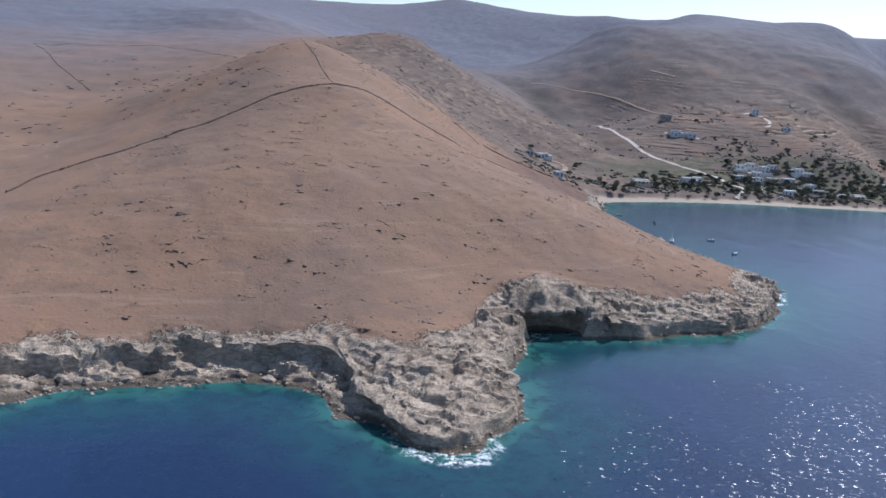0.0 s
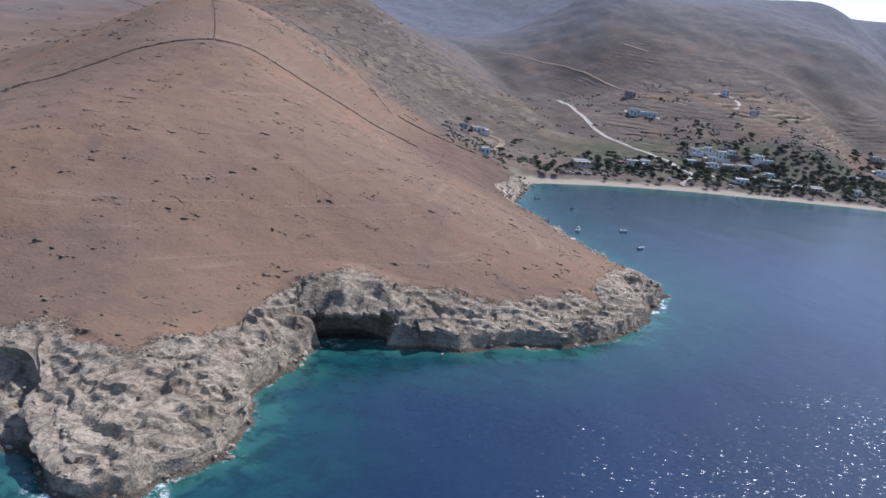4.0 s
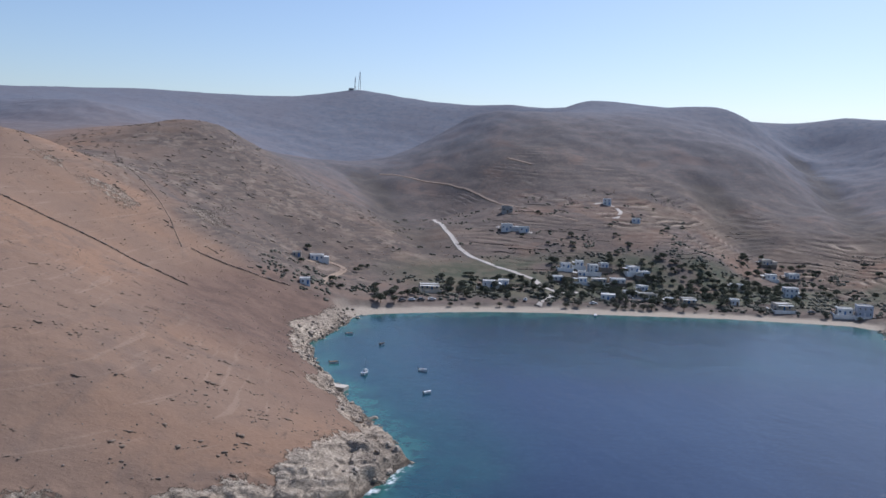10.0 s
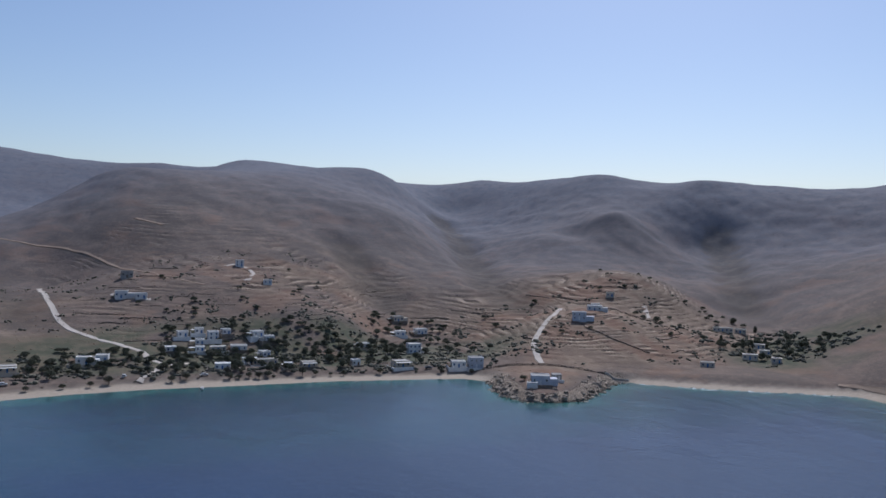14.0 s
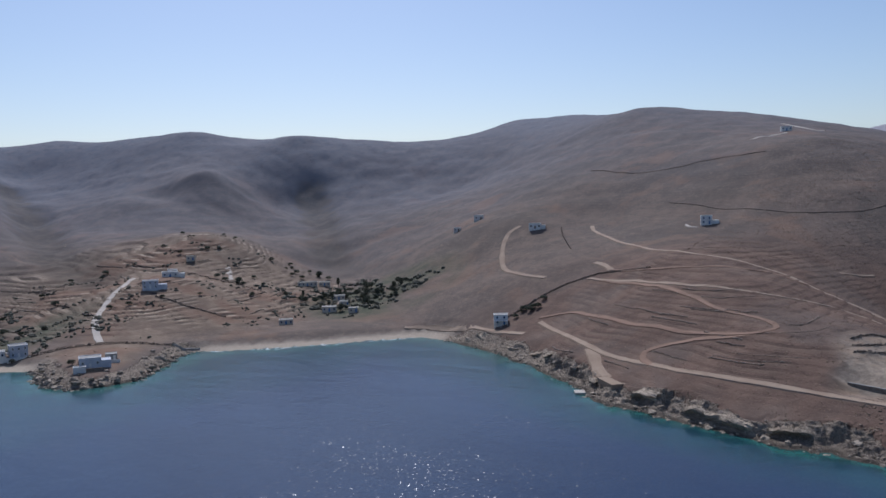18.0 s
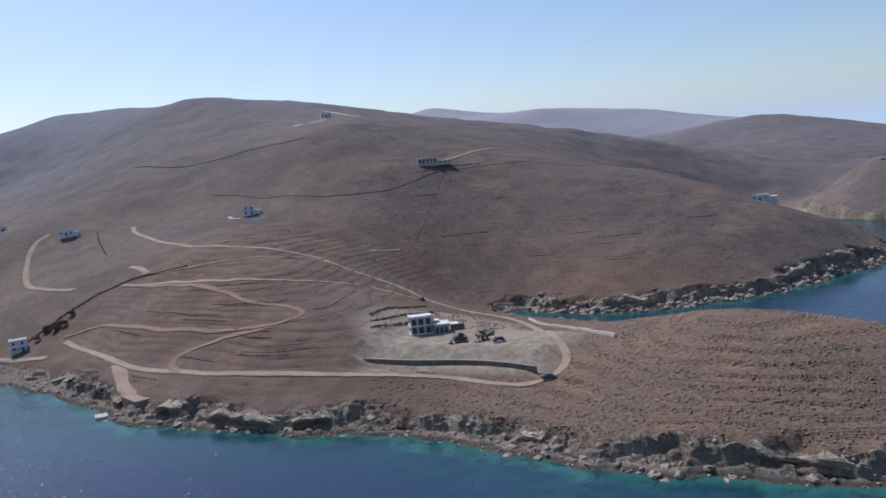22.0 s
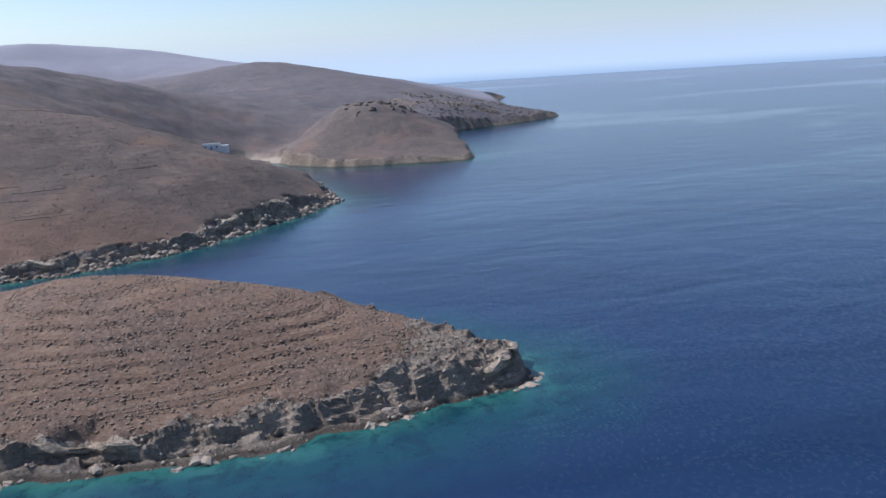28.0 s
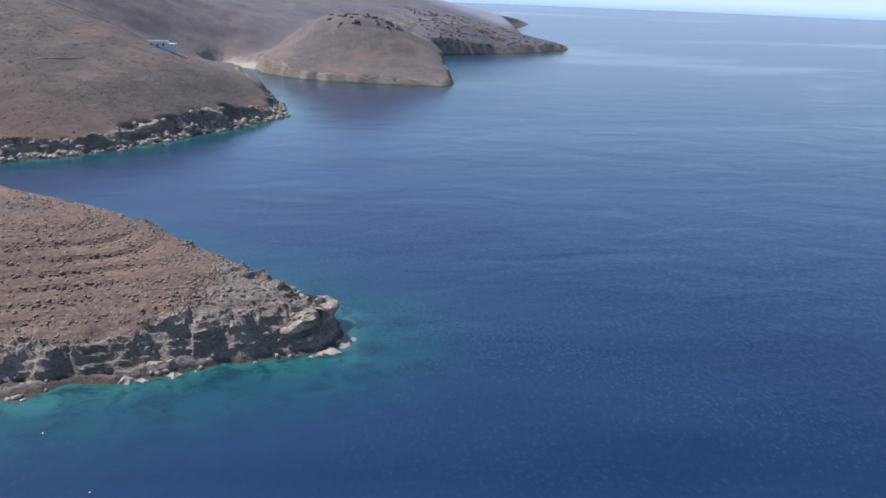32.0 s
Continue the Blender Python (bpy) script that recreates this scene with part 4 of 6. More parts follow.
def lumps(name, x, y, z, size, flat, material, label, category, seed, kind=""):
    """Many small lumps in one mesh."""
    r = np.random.RandomState(seed)
    n = len(x)
    v = ICO_V[None] * (1 + r.uniform(-0.42, 0.42, (n, len(ICO_V), 1)))
    a = r.uniform(0, 6.3, n)
    sx, sy = size * r.uniform(0.7, 1.6, n), size * r.uniform(0.7, 1.1, n)
    px, py = v[..., 0] * sx[:, None], v[..., 1] * sy[:, None]
    out = np.stack([px * np.cos(a)[:, None] - py * np.sin(a)[:, None] + x[:, None], px * np.sin(a)[:, None] + py * np.cos(a)[:, None] + y[:, None],
                    v[..., 2] * (size * flat)[:, None] + (z + size * flat * 0.25)[:, None]], -1).reshape(-1, 3)
    faces = (ICO_F[None] + (np.arange(n) * len(ICO_V))[:, None, None]).reshape(-1, 3)
    me = bpy.data.meshes.new(name)
    me.vertices.add(len(out)), me.vertices.foreach_set("co", out.astype(np.float32).ravel())
    me.loops.add(faces.size), me.loops.foreach_set("vertex_index", faces.astype(np.int32).ravel())
    me.polygons.add(len(faces)), me.polygons.foreach_set("loop_start", np.arange(0, faces.size, 3, dtype=np.int32))
    me.update(calc_edges=True)
    me.materials.append(material)
    return tagged(new(name, me), label, category, kind=kind)


def strew(*args):
    return lumps(*args, kind="stuff")


def ground_z(x, y):
    for x0, y0, cell, h in RELIEF:
        u, v = (x - x0) / cell, (y - y0) / cell
        i, j = int(u), int(v)
        if u >= 0 and v >= 0 and i < h.shape[1] - 1 and j < h.shape[0] - 1:
            u, v = u - i, v - j
            return float((h[j, i] * (1 - u) + h[j, i + 1] * u) * (1 - v) + (h[j + 1, i] * (1 - u) + h[j + 1, i + 1] * u) * v)
    return 0.0


def along(points, step):
    """Points every few metres on a smooth line through the corners."""
    p = [Vector((*q, 0)) for q in points]
    p = [2 * p[0] - p[1], *p, 2 * p[-1] - p[-2]]
    out = []
    for a, b, c, d in zip(p, p[1:], p[2:], p[3:]):
        n = max(1, round((c - b).length / step))
        for i in range(n):
            u = i / n
            out.append(0.5 * (2 * b + (c - a) * u + (2 * a - 5 * b + 4 * c - d) * u * u + (3 * b - a - 3 * c + d) * u ** 3))
    return out + [p[-2]]


def level(values, passes=3):
    for _ in range(passes):
        values = [(values[max(0, i - 1)] + 2 * v + values[min(len(values) - 1, i + 1)]) / 4 for i, v in enumerate(values)]
    return values


def road(points, width, material, label, name="road"):
    line = along(points, 3.0)
    heights = level([ground_z(p.x, p.y) for p in line], 4)
    bm, rows = bmesh.new(), []
    rng = random.Random(len(points) * 31 + int(points[0][0]))
    for i, p in enumerate(line):
        way = (line[min(i + 1, len(line) - 1)] - line[max(i - 1, 0)]).normalized()
        side = Vector((way.y, -way.x, 0))
        w = width * rng.uniform(0.86, 1.14)
        row = []
        for u in (-0.62, -0.5, -0.2, 0.2, 0.5, 0.62):
            q = p + side * (u * w)
            bed = ground_z(q.x, q.y)
            z = max(min(heights[i], bed + 0.3), bed) + (0.08 if abs(u) < 0.6 else -0.6) + (0.03 if abs(u) < 0.3 else 0)
            row.append(bm.verts.new((q.x, q.y, z)))
        rows.append(row)
    for a, b in zip(rows, rows[1:]):
        for i in range(5):
            bm.faces.new((a[i], b[i], b[i + 1], a[i + 1]))
    return tagged(part(name, bm, material), label, "road", kind="structure")


def stone_wall(points, height, thick, material, label, name="dry_stone_wall", cap=None, even=0):
    line = along(points, 2.2)
    floor = level([ground_z(p.x, p.y) for p in line], even)
    rng = random.Random(int(points[0][0] * 7))
    bm, rows, tops = bmesh.new(), [], []
    for i, p in enumerate(line):
        way = (line[min(i + 1, len(line) - 1)] - line[max(i - 1, 0)]).normalized()
        side = Vector((way.y, -way.x, 0)) * thick / 2
        z, h = floor[i], height * (1 if even else rng.uniform(0.82, 1.12))
        row = []
        for s, dz in ((-1.25, -0.7 - 2 * bool(even)), (-0.9, h * 0.96), (-0.5, h), (0.5, h * 1.02), (0.9, h * 0.95), (1.25, -0.7 - 2 * bool(even))):
            q = p + side * s + way * rng.uniform(-0.1, 0.1)
            row.append(bm.verts.new((q.x, q.y, z + dz + (rng.uniform(-0.08, 0.08) if dz > 0 else 0))))
        rows.append(row)
        tops.append((p.x, p.y, z + h))
    for a, b in zip(rows, rows[1:]):
        for i in range(5):
            bm.faces.new((a[i], b[i], b[i + 1], a[i + 1]))
    bm.faces.new(rows[0][::-1]), bm.faces.new(rows[-1])
    wall = tagged(part(name, bm, material), label, "wall")
    if cap:
        bm = bmesh.new()
        for (ax, ay, az), (bx, by, bz) in zip(tops, tops[1:]):
            d = Vector((bx - ax, by - ay, bz - az))
            side = Vector((d.y, -d.x, 0)).normalized() * thick * 0.6
            q = [Vector(v) + s for v in ((ax, ay, az), (bx, by, bz)) for s in (side, -side)]
            lo, hi = [bm.verts.new(v + Vector((0, 0, -0.05))) for v in q], [bm.verts.new(v + Vector((0, 0, 0.16))) for v in q]
            for f in ((hi[0], hi[1], hi[3], hi[2]), (lo[0], lo[2], hi[2], hi[0]), (lo[1], hi[1], hi[3], lo[3])):
                bm.faces.new(f)
        part("coping", bm, cap, wall, "pale coping along the top")
    return wall


def rubble_wall(points, height, thick, material, label, name="dry_stone_wall"):
    """A dry-stone wall: rough stones heaped in courses along a line."""
    line = along(points, 0.55)
    r = np.random.RandomState(int(abs(points[0][0]) * 7 + len(line)))
    courses = max(1, round(height / 0.4))
    spots = []
    for n in range(courses):
        for p in line:
            if n and r.rand() < 0.2:
                continue
            x, y = p.x + r.normal(0, thick * 0.22), p.y + r.normal(0, thick * 0.22)
            spots.append((x, y, ground_z(x, y) + n * height / courses, height / courses * r.uniform(0.55, 1.0)))
    x, y, z, size = np.array(spots).T
    return lumps(name, x, y, z, size, np.full(len(x), 0.8), material, label, "wall", len(line))


rock_ledges(COAST_WEST[6:27], 0.7, 4.4, 5, 0.32, "grey rock ledge overhanging the dark foot of the cliff")
rock_ledges(COAST_EAST, 0.55, 3.0, 8, 0.0, "brown rock ledge overhanging a shaded hollow")
rock_ledges(COAST_INLET[9:18], 1.0, 2.6, 11, 0.1, "dark rock ledge above the inlet")

# roads and tracks
road([(700, 430), (686, 419), (667, 398), (641, 364), (614, 318), (611, 287), (613, 271), (607, 252), (608, 230), (600, 213), (589, 192), (575, 175), (545, 160),
      (512, 147), (491, 140), (479, 142), (475, 149), (478, 159), (484, 175), (486, 193), (486, 212), (487, 236), (491, 259), (498, 276), (506, 298), (515, 314),
      (536, 345), (549, 365)], 2.6, TRACK, "pale dirt road winding past the building plot")
road([(593, 365), (580, 330), (561, 291), (559, 264), (575, 245), (588, 234), (589, 222), (592, 213)], 2.2, TRACK, "narrow pale dirt track across the terraces")
road([(589, 355), (577, 328), (563, 305), (549, 284), (538, 269), (532, 251), (526, 241), (521, 240), (516, 246), (517, 258), (521, 275), (531, 301), (546, 330),
      (557, 352), (553, 368)], 2.3, REDTRACK, "reddish dirt track looping over the slope")
road([(516, 244), (514, 253), (515, 267), (512, 281), (508, 285), (503, 283), (498, 277)], 2.6, REDTRACK, "short reddish track with a hairpin")
road([(600, 355), (591, 330), (589, 305), (595, 285), (607, 273), (607, 257)], 1.8, REDTRACK, "faint reddish track along the hillside")
road([(514, 314), (505, 306), (495, 298), (488, 290)], 4.2, TRACK, "dirt ramp down to a shore platform")
road([(678, 474), (668, 476), (653, 469), (637, 458), (620, 444), (609, 431), (601, 415), (596, 395)], 3.0, TRACK, "pale dirt road climbing to hill houses")
road([(614, 374), (609, 365), (600, 355)], 3.0, TRACK, "short pale track on the slope")
road([(541, 452), (549, 438), (546, 410), (540, 388), (537, 366)], 3.0, TRACK, "dirt track along the rocky shore")
road([(132, 790), (133, 765), (138, 735), (144, 700), (150, 668), (159, 643), (172, 626), (183, 618), (196, 604), (199, 591), (206, 579), (197, 560), (193, 551)],
     3.2, PALETRACK, "pale concrete road winding down to the beach")
road([(206, 579), (214, 582), (222, 584)], 4.0, PALETRACK, "short pale lane behind the beach")
road([(79, 890), (116, 872), (153, 847), (171, 824), (196, 775), (215, 737), (232, 714), (239, 708)], 2.4, TRACK, "pale road crossing the valley side")
road([(198, 875), (208, 865), (219, 855)], 2.4, TRACK, "high stretch of pale road")
road([(258, 753), (267, 759), (275, 748), (276, 737), (272, 725), (267, 718)], 3.0, PALETRACK, "curved pale drive to a hill house")
road([(180, 712), (185, 703), (193, 696), (204, 690)], 3.2, PALETRACK, "pale terrace drive below a villa")
road([(479, 640), (462, 620), (447, 604), (433, 588), (420, 569), (410, 547), (404, 530)], 3.3, PALETRACK, "pale road climbing the terraced knoll")
road([(550, 640), (542, 626), (534, 612)], 3.6, PALETRACK, "short pale track on the terraces")
road([(612, 596), (598, 578), (582, 562), (570, 543), (560, 528)], 3.0, TRACK, "dirt track beside the farm grove")
road([(61, 577), (69, 589), (81, 586), (78, 560), (75, 534)], 3.2, TRACK, "dirt drive between small shore houses")
road([(776, 246), (800, 236), (826, 226), (850, 217)], 2.6, TRACK, "pale track along the ridge")
road([(842, 378), (858, 374), (872, 371), (885, 368)], 3.0, PALETRACK, "pale hilltop terrace track")
road([(952, 396), (941, 381), (930, 367), (925, 352)], 4.0, PALETRACK, "bare pale scar of a road near the hilltop")
road([(649, 256), (655, 250), (662, 244)], 1.6, TRACK, "short pale path on the scrub slope")
road([(688, 356), (684, 352), (683, 346)], 2.0, PALETRACK, "pale forecourt of the slope house")

# field walls
RIDGE_LABEL = "long dark dry-stone wall running over the dry hill"
rubble_wall([(-161, 300), (-161, 330), (-145, 348), (-123, 367), (-101, 379), (-80, 398), (-57, 410), (-44, 418), (-30, 422), (-10, 432), (15, 435), (36, 430)], 0.85, 0.5, DARKSTONE, RIDGE_LABEL)
rubble_wall([(20, 488), (32, 491), (50, 497), (64, 503)], 0.9, 0.55, DARKSTONE, "dark dry-stone wall down to the bay")
rubble_wall([(-75, 640), (-56, 598), (-38, 570), (-6, 526), (17, 483)], 0.3, 0.25, DARKSTONE, "dark dry-stone wall along a gully")
rubble_wall([(-92, 515), (-78, 480), (-62, 430), (-57, 411)], 0.32, 0.3, DARKSTONE, "dark dry-stone wall up to the summit")
rubble_wall([(-389, 777), (-350, 722), (-319, 674), (-262, 605)], 0.4, 0.35, DARKSTONE, "straight dark wall down a distant slope")
rubble_wall([(-389, 777), (-315, 775), (-256, 756), (-194, 700)], 0.4, 0.35, DARKSTONE, "dark wall along a distant ridge")
rubble_wall([(757, 243), (727, 264), (713, 295), (714, 332), (733, 390)], 0.5, 0.4, DARKSTONE, "dark dry-stone wall below the ruin")
rubble_wall([(757, 240), (694, 239), (647, 239), (606, 232)], 0.2, 0.22, DARKSTONE, "dark field wall straight down the scrub hill")
rubble_wall([(757, 243), (793, 205), (808, 170), (816, 122), (810, 85), (796, 60)], 0.4, 0.35, DARKSTONE, "dark dry-stone wall along the hill crest")
rubble_wall([(555, 390), (568, 385), (584, 378), (594, 367), (597, 352), (592, 328)], 1.0, 1.0, DARKSTONE, "dark wall climbing from the shore house")
rubble_wall([(809, 499), (790, 441), (798, 382), (797, 350)], 0.7, 0.6, DARKSTONE, "dark field wall high on the scrub hill")
rubble_wall([(640, 407), (666, 430), (688, 447)], 0.7, 0.6, DARKSTONE, "short dark wall beside the hill road")
rubble_wall([(372, 541), (388, 537), (402, 526), (419, 513), (430, 506)], 1.3, 1.1, DARKSTONE, "dark brown wall across the neck of land")
stone_wall([(430, 506), (436, 506), (443, 502)], 1.0, 1.0, CONCRETE, "pale concrete parapet above the beach", "parapet")
rubble_wall([(459, 575), (469, 554), (481, 537)], 1.0, 0.8, DARKSTONE, "dark terrace wall on the knoll")
rubble_wall([(500, 640), (515, 620), (528, 598), (540, 580)], 1.0, 0.8, DARKSTONE, "dark terrace wall crossing the knoll")
stone_wall([(497, 207), (493, 190), (491, 173), (487, 159), (481, 148)], 1.35, 0.6, STONE, "long stone retaining wall with pale coping", "retaining_wall", CONCRETE, 80)
stone_wall([(573, 164), (549, 156), (527, 141), (502, 126)], 0.9, 0.8, CREAM, "pale rubble wall running from the plot", "rubble_wall")
for pts in ([(531, 216), (542, 213), (555, 209), (570, 206)], [(523, 213), (533, 208), (543, 203), (553, 198)], [(517, 211), (524, 206), (531, 202)]):
    rubble_wall(pts, 0.9, 0.6, STONE, "stepped stone retaining wall behind the new house", "retaining_wall")
TERRACE = "low dry-stone terrace wall on the scrub slope"
rng = random.Random(4)
for x0, x1, y0, y1, n, tall in ((436, 500, 0, 140, 34, 0.22), (490, 560, 220, 340, 26, 0.4), (400, 560, 545, 690, 40, 0.7), (180, 400, 600, 760, 40, 0.7), (640, 800, 40, 260, 18, 0.4)):
    for _ in range(n):
        x, y, run = rng.uniform(x0, x1), rng.uniform(y0, y1), rng.uniform(8, 30)
        pts = []
        for i in range(5):
            pts.append((x, y))
            gx = ground_z(x + 9, y) - ground_z(x - 9, y)
            gy = ground_z(x, y + 9) - ground_z(x, y - 9)
            size = math.hypot(gx, gy) or 1.0
            x, y = x - gy / size * run / 4, y + gx / size * run / 4
        if all(ground_z(*p) > 3.5 for p in pts) and not (480 < x < 545 and 140 < y < 232):
            tagged(rubble_wall(pts, tall * rng.uniform(0.7, 1.2), 0.5, PALESTONE if tall < 0.5 else STONE, TERRACE, "terrace_wall"), group="terrace walls")


# ---------------------------------------------------------------- houses
def window(w, h, casing, parent, at, turn):
    """A framed pane on a wall, its middle at the given place."""
    m = Matrix.Translation(at) @ Matrix.Rotation(turn, 4, "Z")
    t = min(0.12, w * 0.14)
    bm = bmesh.new()
    for a in ((-w / 2, -0.06, -h / 2, -w / 2 + t, 0.06, h / 2), (w / 2 - t, -0.06, -h / 2, w / 2, 0.06, h / 2),
              (-w / 2 + t, -0.06, h / 2 - t, w / 2 - t, 0.06, h / 2), (-w / 2 + t, -0.06, -h / 2, w / 2 - t, 0.06, -h / 2 + t)):
        box(bm, *a)
    bm.transform(m)
    win = part("window", bm, casing, parent)
    bm = boxed(-w / 2 + t, -0.03, -h / 2 + t, w / 2 - t, 0.03, h / 2 - t)
    bm.transform(m)
    part("pane", bm, GLASSY, win)
    return win


def house(x, y, turn, w, d, h, label, storeys=1, plaster=WHITE, trim=BLUEPAINT, roof=None, wing=0.0, porch=False, group="", name="house", blind=False):
    """A flat-roofed island house: walls with parapet, roof, door, windows, perhaps a wing and a porch."""
    rot = Matrix.Rotation(radians(turn), 4, "Z")
    corners = [rot @ Vector((a * w / 2, b * d / 2, 0)) for a in (-1, 1) for b in (-1, 1)]
    low = [ground_z(x + c.x, y + c.y) for c in corners]
    base = 0.5 * (min(low) + max(low))
    foot = tagged(new(name), label, "house", group)
    foot.matrix_world = Matrix.Translation((x, y, base)) @ rot
    drop = base - min(low) + 0.5
    bm = boxed(-w / 2, -d / 2, -drop, w / 2, d / 2, h, bevel=0.06)
    if wing:
        box(bm, w / 2 - 0.2, -d / 2 + 0.6, -drop, w / 2 + wing, d / 2 - 0.8, h * (0.72 if storeys == 1 else 0.5), bevel=0.06)
    part("wall", bm, plaster, foot)
    bm = bmesh.new()
    for a in ((-w / 2 - 0.06, -d / 2 - 0.06, h, w / 2 + 0.06, -d / 2 + 0.24, h + 0.38), (-w / 2 - 0.06, d / 2 - 0.24, h, w / 2 + 0.06, d / 2 + 0.06, h + 0.38),
              (-w / 2 - 0.06, -d / 2 + 0.24, h, -w / 2 + 0.24, d / 2 - 0.24, h + 0.38), (w / 2 - 0.24, -d / 2 + 0.24, h, w / 2 + 0.06, d / 2 - 0.24, h + 0.38)):
        box(bm, *a)
    part("parapet", bm, plaster, foot)
    part("roof", boxed(-w / 2 + 0.24, -d / 2 + 0.24, h + 0.005, w / 2 - 0.24, d / 2 - 0.24, h + 0.12), roof or ROOF, foot)
    if blind:
        return foot
    if group == "houses behind the beach":
        yard = random.Random(int(x * 3 + y))
        a, c = yard.uniform(2.5, 5.0), yard.uniform(1.5, 4.0)
        bm = box(boxed(-w / 2 - c, -d / 2 - a, -drop - 0.6, w / 2 + 1.0, -d / 2 - a + 0.3, 0.75), -w / 2 - c, -d / 2 - a + 0.3, -drop - 0.6, -w / 2 - c + 0.3, d / 2, 0.75)
        part("yard_wall", bm, yard.choice([WHITE, CREAM, STONE]), foot, "low wall round the yard")
        if yard.random() < 0.6:
            part("canopy", boxed(-w / 2 - c + 0.3, -d / 2 + 0.3, 2.1, -w / 2 - 0.05, d / 2 - 0.4, 2.22), yard.choice([CONCRETE, WOOD, WHITE]), foot, "flat canopy beside the house")
            for v in (-d / 2 + 0.5, d / 2 - 0.6):
                part("canopy_post", boxed(-w / 2 - c + 0.35, v - 0.07, -drop, -w / 2 - c + 0.5, v + 0.07, 2.1), WOOD, foot)
    tall = h / storeys
    for s in range(storeys):
        z = s * tall
        n = max(2, int(w / 2.6))
        for i in range(n):
            u = -w / 2 + (i + 0.5) * w / n
            if s == 0 and i == n // 2:
                door = part("door", boxed(u - 0.5, -d / 2 - 0.07, 0, u + 0.5, -d / 2 + 0.02, 2.1), trim, foot)
                part("handle", boxed(u + 0.32, -d / 2 - 0.13, 1.0, u + 0.42, -d / 2 - 0.07, 1.06), STEEL, door)
            else:
                window(0.95, 1.2, trim, foot, (u, -d / 2 - 0.03, z + tall * 0.55), 0)
        for i in range(max(1, int(d / 3.5))):
            v = -d / 2 + (i + 0.5) * d / max(1, int(d / 3.5))
            window(0.9, 1.1, trim, foot, (-w / 2 - 0.03, v, z + tall * 0.55), math.pi / 2)
    if porch:
        part("porch_roof", boxed(-w / 2, -d / 2 - 2.6, min(tall, h) * 0.86, w / 2, -d / 2 - 0.02, min(tall, h) * 0.86 + 0.16), roof or WHITE, foot)
        for u in (-w / 2 + 0.2, 0, w / 2 - 0.2):
            part("porch_post", boxed(u - 0.12, -d / 2 - 2.5, -drop, u + 0.12, -d / 2 - 2.26, min(tall, h) * 0.86), plaster, foot)
    return foot


VILLAGE, HILLS, FARM = "houses behind the beach", "houses on the hillside", "farm buildings in the grove"
SMALL = "small whitewashed flat-roofed house among dark trees"
LOW = "low white-roofed beach building behind the trees"
house(132, 571, 6, 11, 7, 2.9, "cream house with a shaded porch above the beach", plaster=CREAM, porch=True, group=VILLAGE)
house(167, 583, -8, 7, 6, 3.6, "white house with a lower wing in greenery", wing=4, group=VILLAGE)
house(176, 588, -8, 6, 6, 3.2, "white cubic house in greenery", group=VILLAGE)
for x, y, turn, w, d, h, st in ((219, 631, 4, 6, 5, 3.0, 1), (228, 619, -6, 5, 5, 2.9, 1), (236, 626, 3, 6, 6, 4.6, 2), (229, 636, -3, 5, 5, 3.0, 1), (244, 632, 10, 5, 5, 2.9, 1),
                                (262, 628, 12, 7, 6, 3.1, 1), (268, 622, 12, 6, 5, 2.8, 1), (249, 611, -4, 9, 6, 2.8, 1), (262, 601, 20, 5, 6, 3.0, 1), (325, 615, 5, 7, 5, 2.6, 1)):
    house(x, y, turn, w, d, h, SMALL, st, group=VILLAGE, wing=3 if w == 8 else 0)
for x, y, turn, w, d, h in ((211, 607, 3, 6, 5, 2.5), (227, 609, -3, 5, 4, 2.5), (237, 610, 2, 9, 5, 2.5), (235, 570, -10, 8, 6, 2.9), (259, 582, 2, 14, 5, 2.7), (252, 588, 2, 8, 5, 2.6), (269, 566, 0, 4, 4, 2.8)):
    house(x, y, turn, w, d, h, LOW, group=VILLAGE, plaster=CREAM if w > 8 else WHITE, roof=CONCRETE if w == 14 else WHITE)
house(280, 567, 2, 8, 5, 3.0, "pale green and white beach house with a porch", porch=True, plaster=CREAM, group=VILLAGE)
house(307, 568, 0, 4.6, 4.4, 3.2, "bright white cubic hut beside the beach", group=VILLAGE, trim=WOOD)
house(331, 560, 4, 9, 7, 3.4, "white-roofed tavern with a wide shaded porch", porch=True, plaster=CREAM, group=VILLAGE)
house(356, 608, -4, 8, 7, 5.8, "two-storey white house with blue shutters", 2, group=VILLAGE, wing=3)
house(383, 669, 8, 8, 6, 3.6, SMALL, group=VILLAGE)
house(373, 692, 8, 8, 6, 3.6, "stone-coloured house at the foot of the spur", plaster=CREAM, group=VILLAGE, wing=4)
house(366, 664, -10, 7, 6, 3.0, SMALL, group=VILLAGE)
house(372, 549, -14, 8, 7, 5.6, "grey stone two-storey house at the beach's end", 2, BLUEGREY, WHITE, CONCRETE, group=VILLAGE)
house(363, 553, -14, 8, 6, 3.2, "white terrace house beside the grey house", group=VILLAGE)
house(378, 484, -24, 9, 8, 4.2, "grey stone seaside house on the rocky point", 1, BLUEGREY, WHITE, CONCRETE, wing=4, group=VILLAGE)
house(371, 479, -24, 5, 3, 2.4, "white outside stair block on the rocky point", group=VILLAGE, blind=True, name="stair_block")
house(390, 489, -24, 5, 5, 2.6, "small white-roofed outbuilding with dark walls", plaster=CONCRETE, trim=WHITE, group=VILLAGE)
house(464, 590, -30, 9, 7, 4.6, "large blue-grey stone villa on the terraced knoll", 2, BLUEGREY, WHITE, ROOF, wing=5, group=HILLS)
house(490, 613, -30, 10, 6, 3.4, "long white house on top of the knoll", wing=4, group=HILLS)
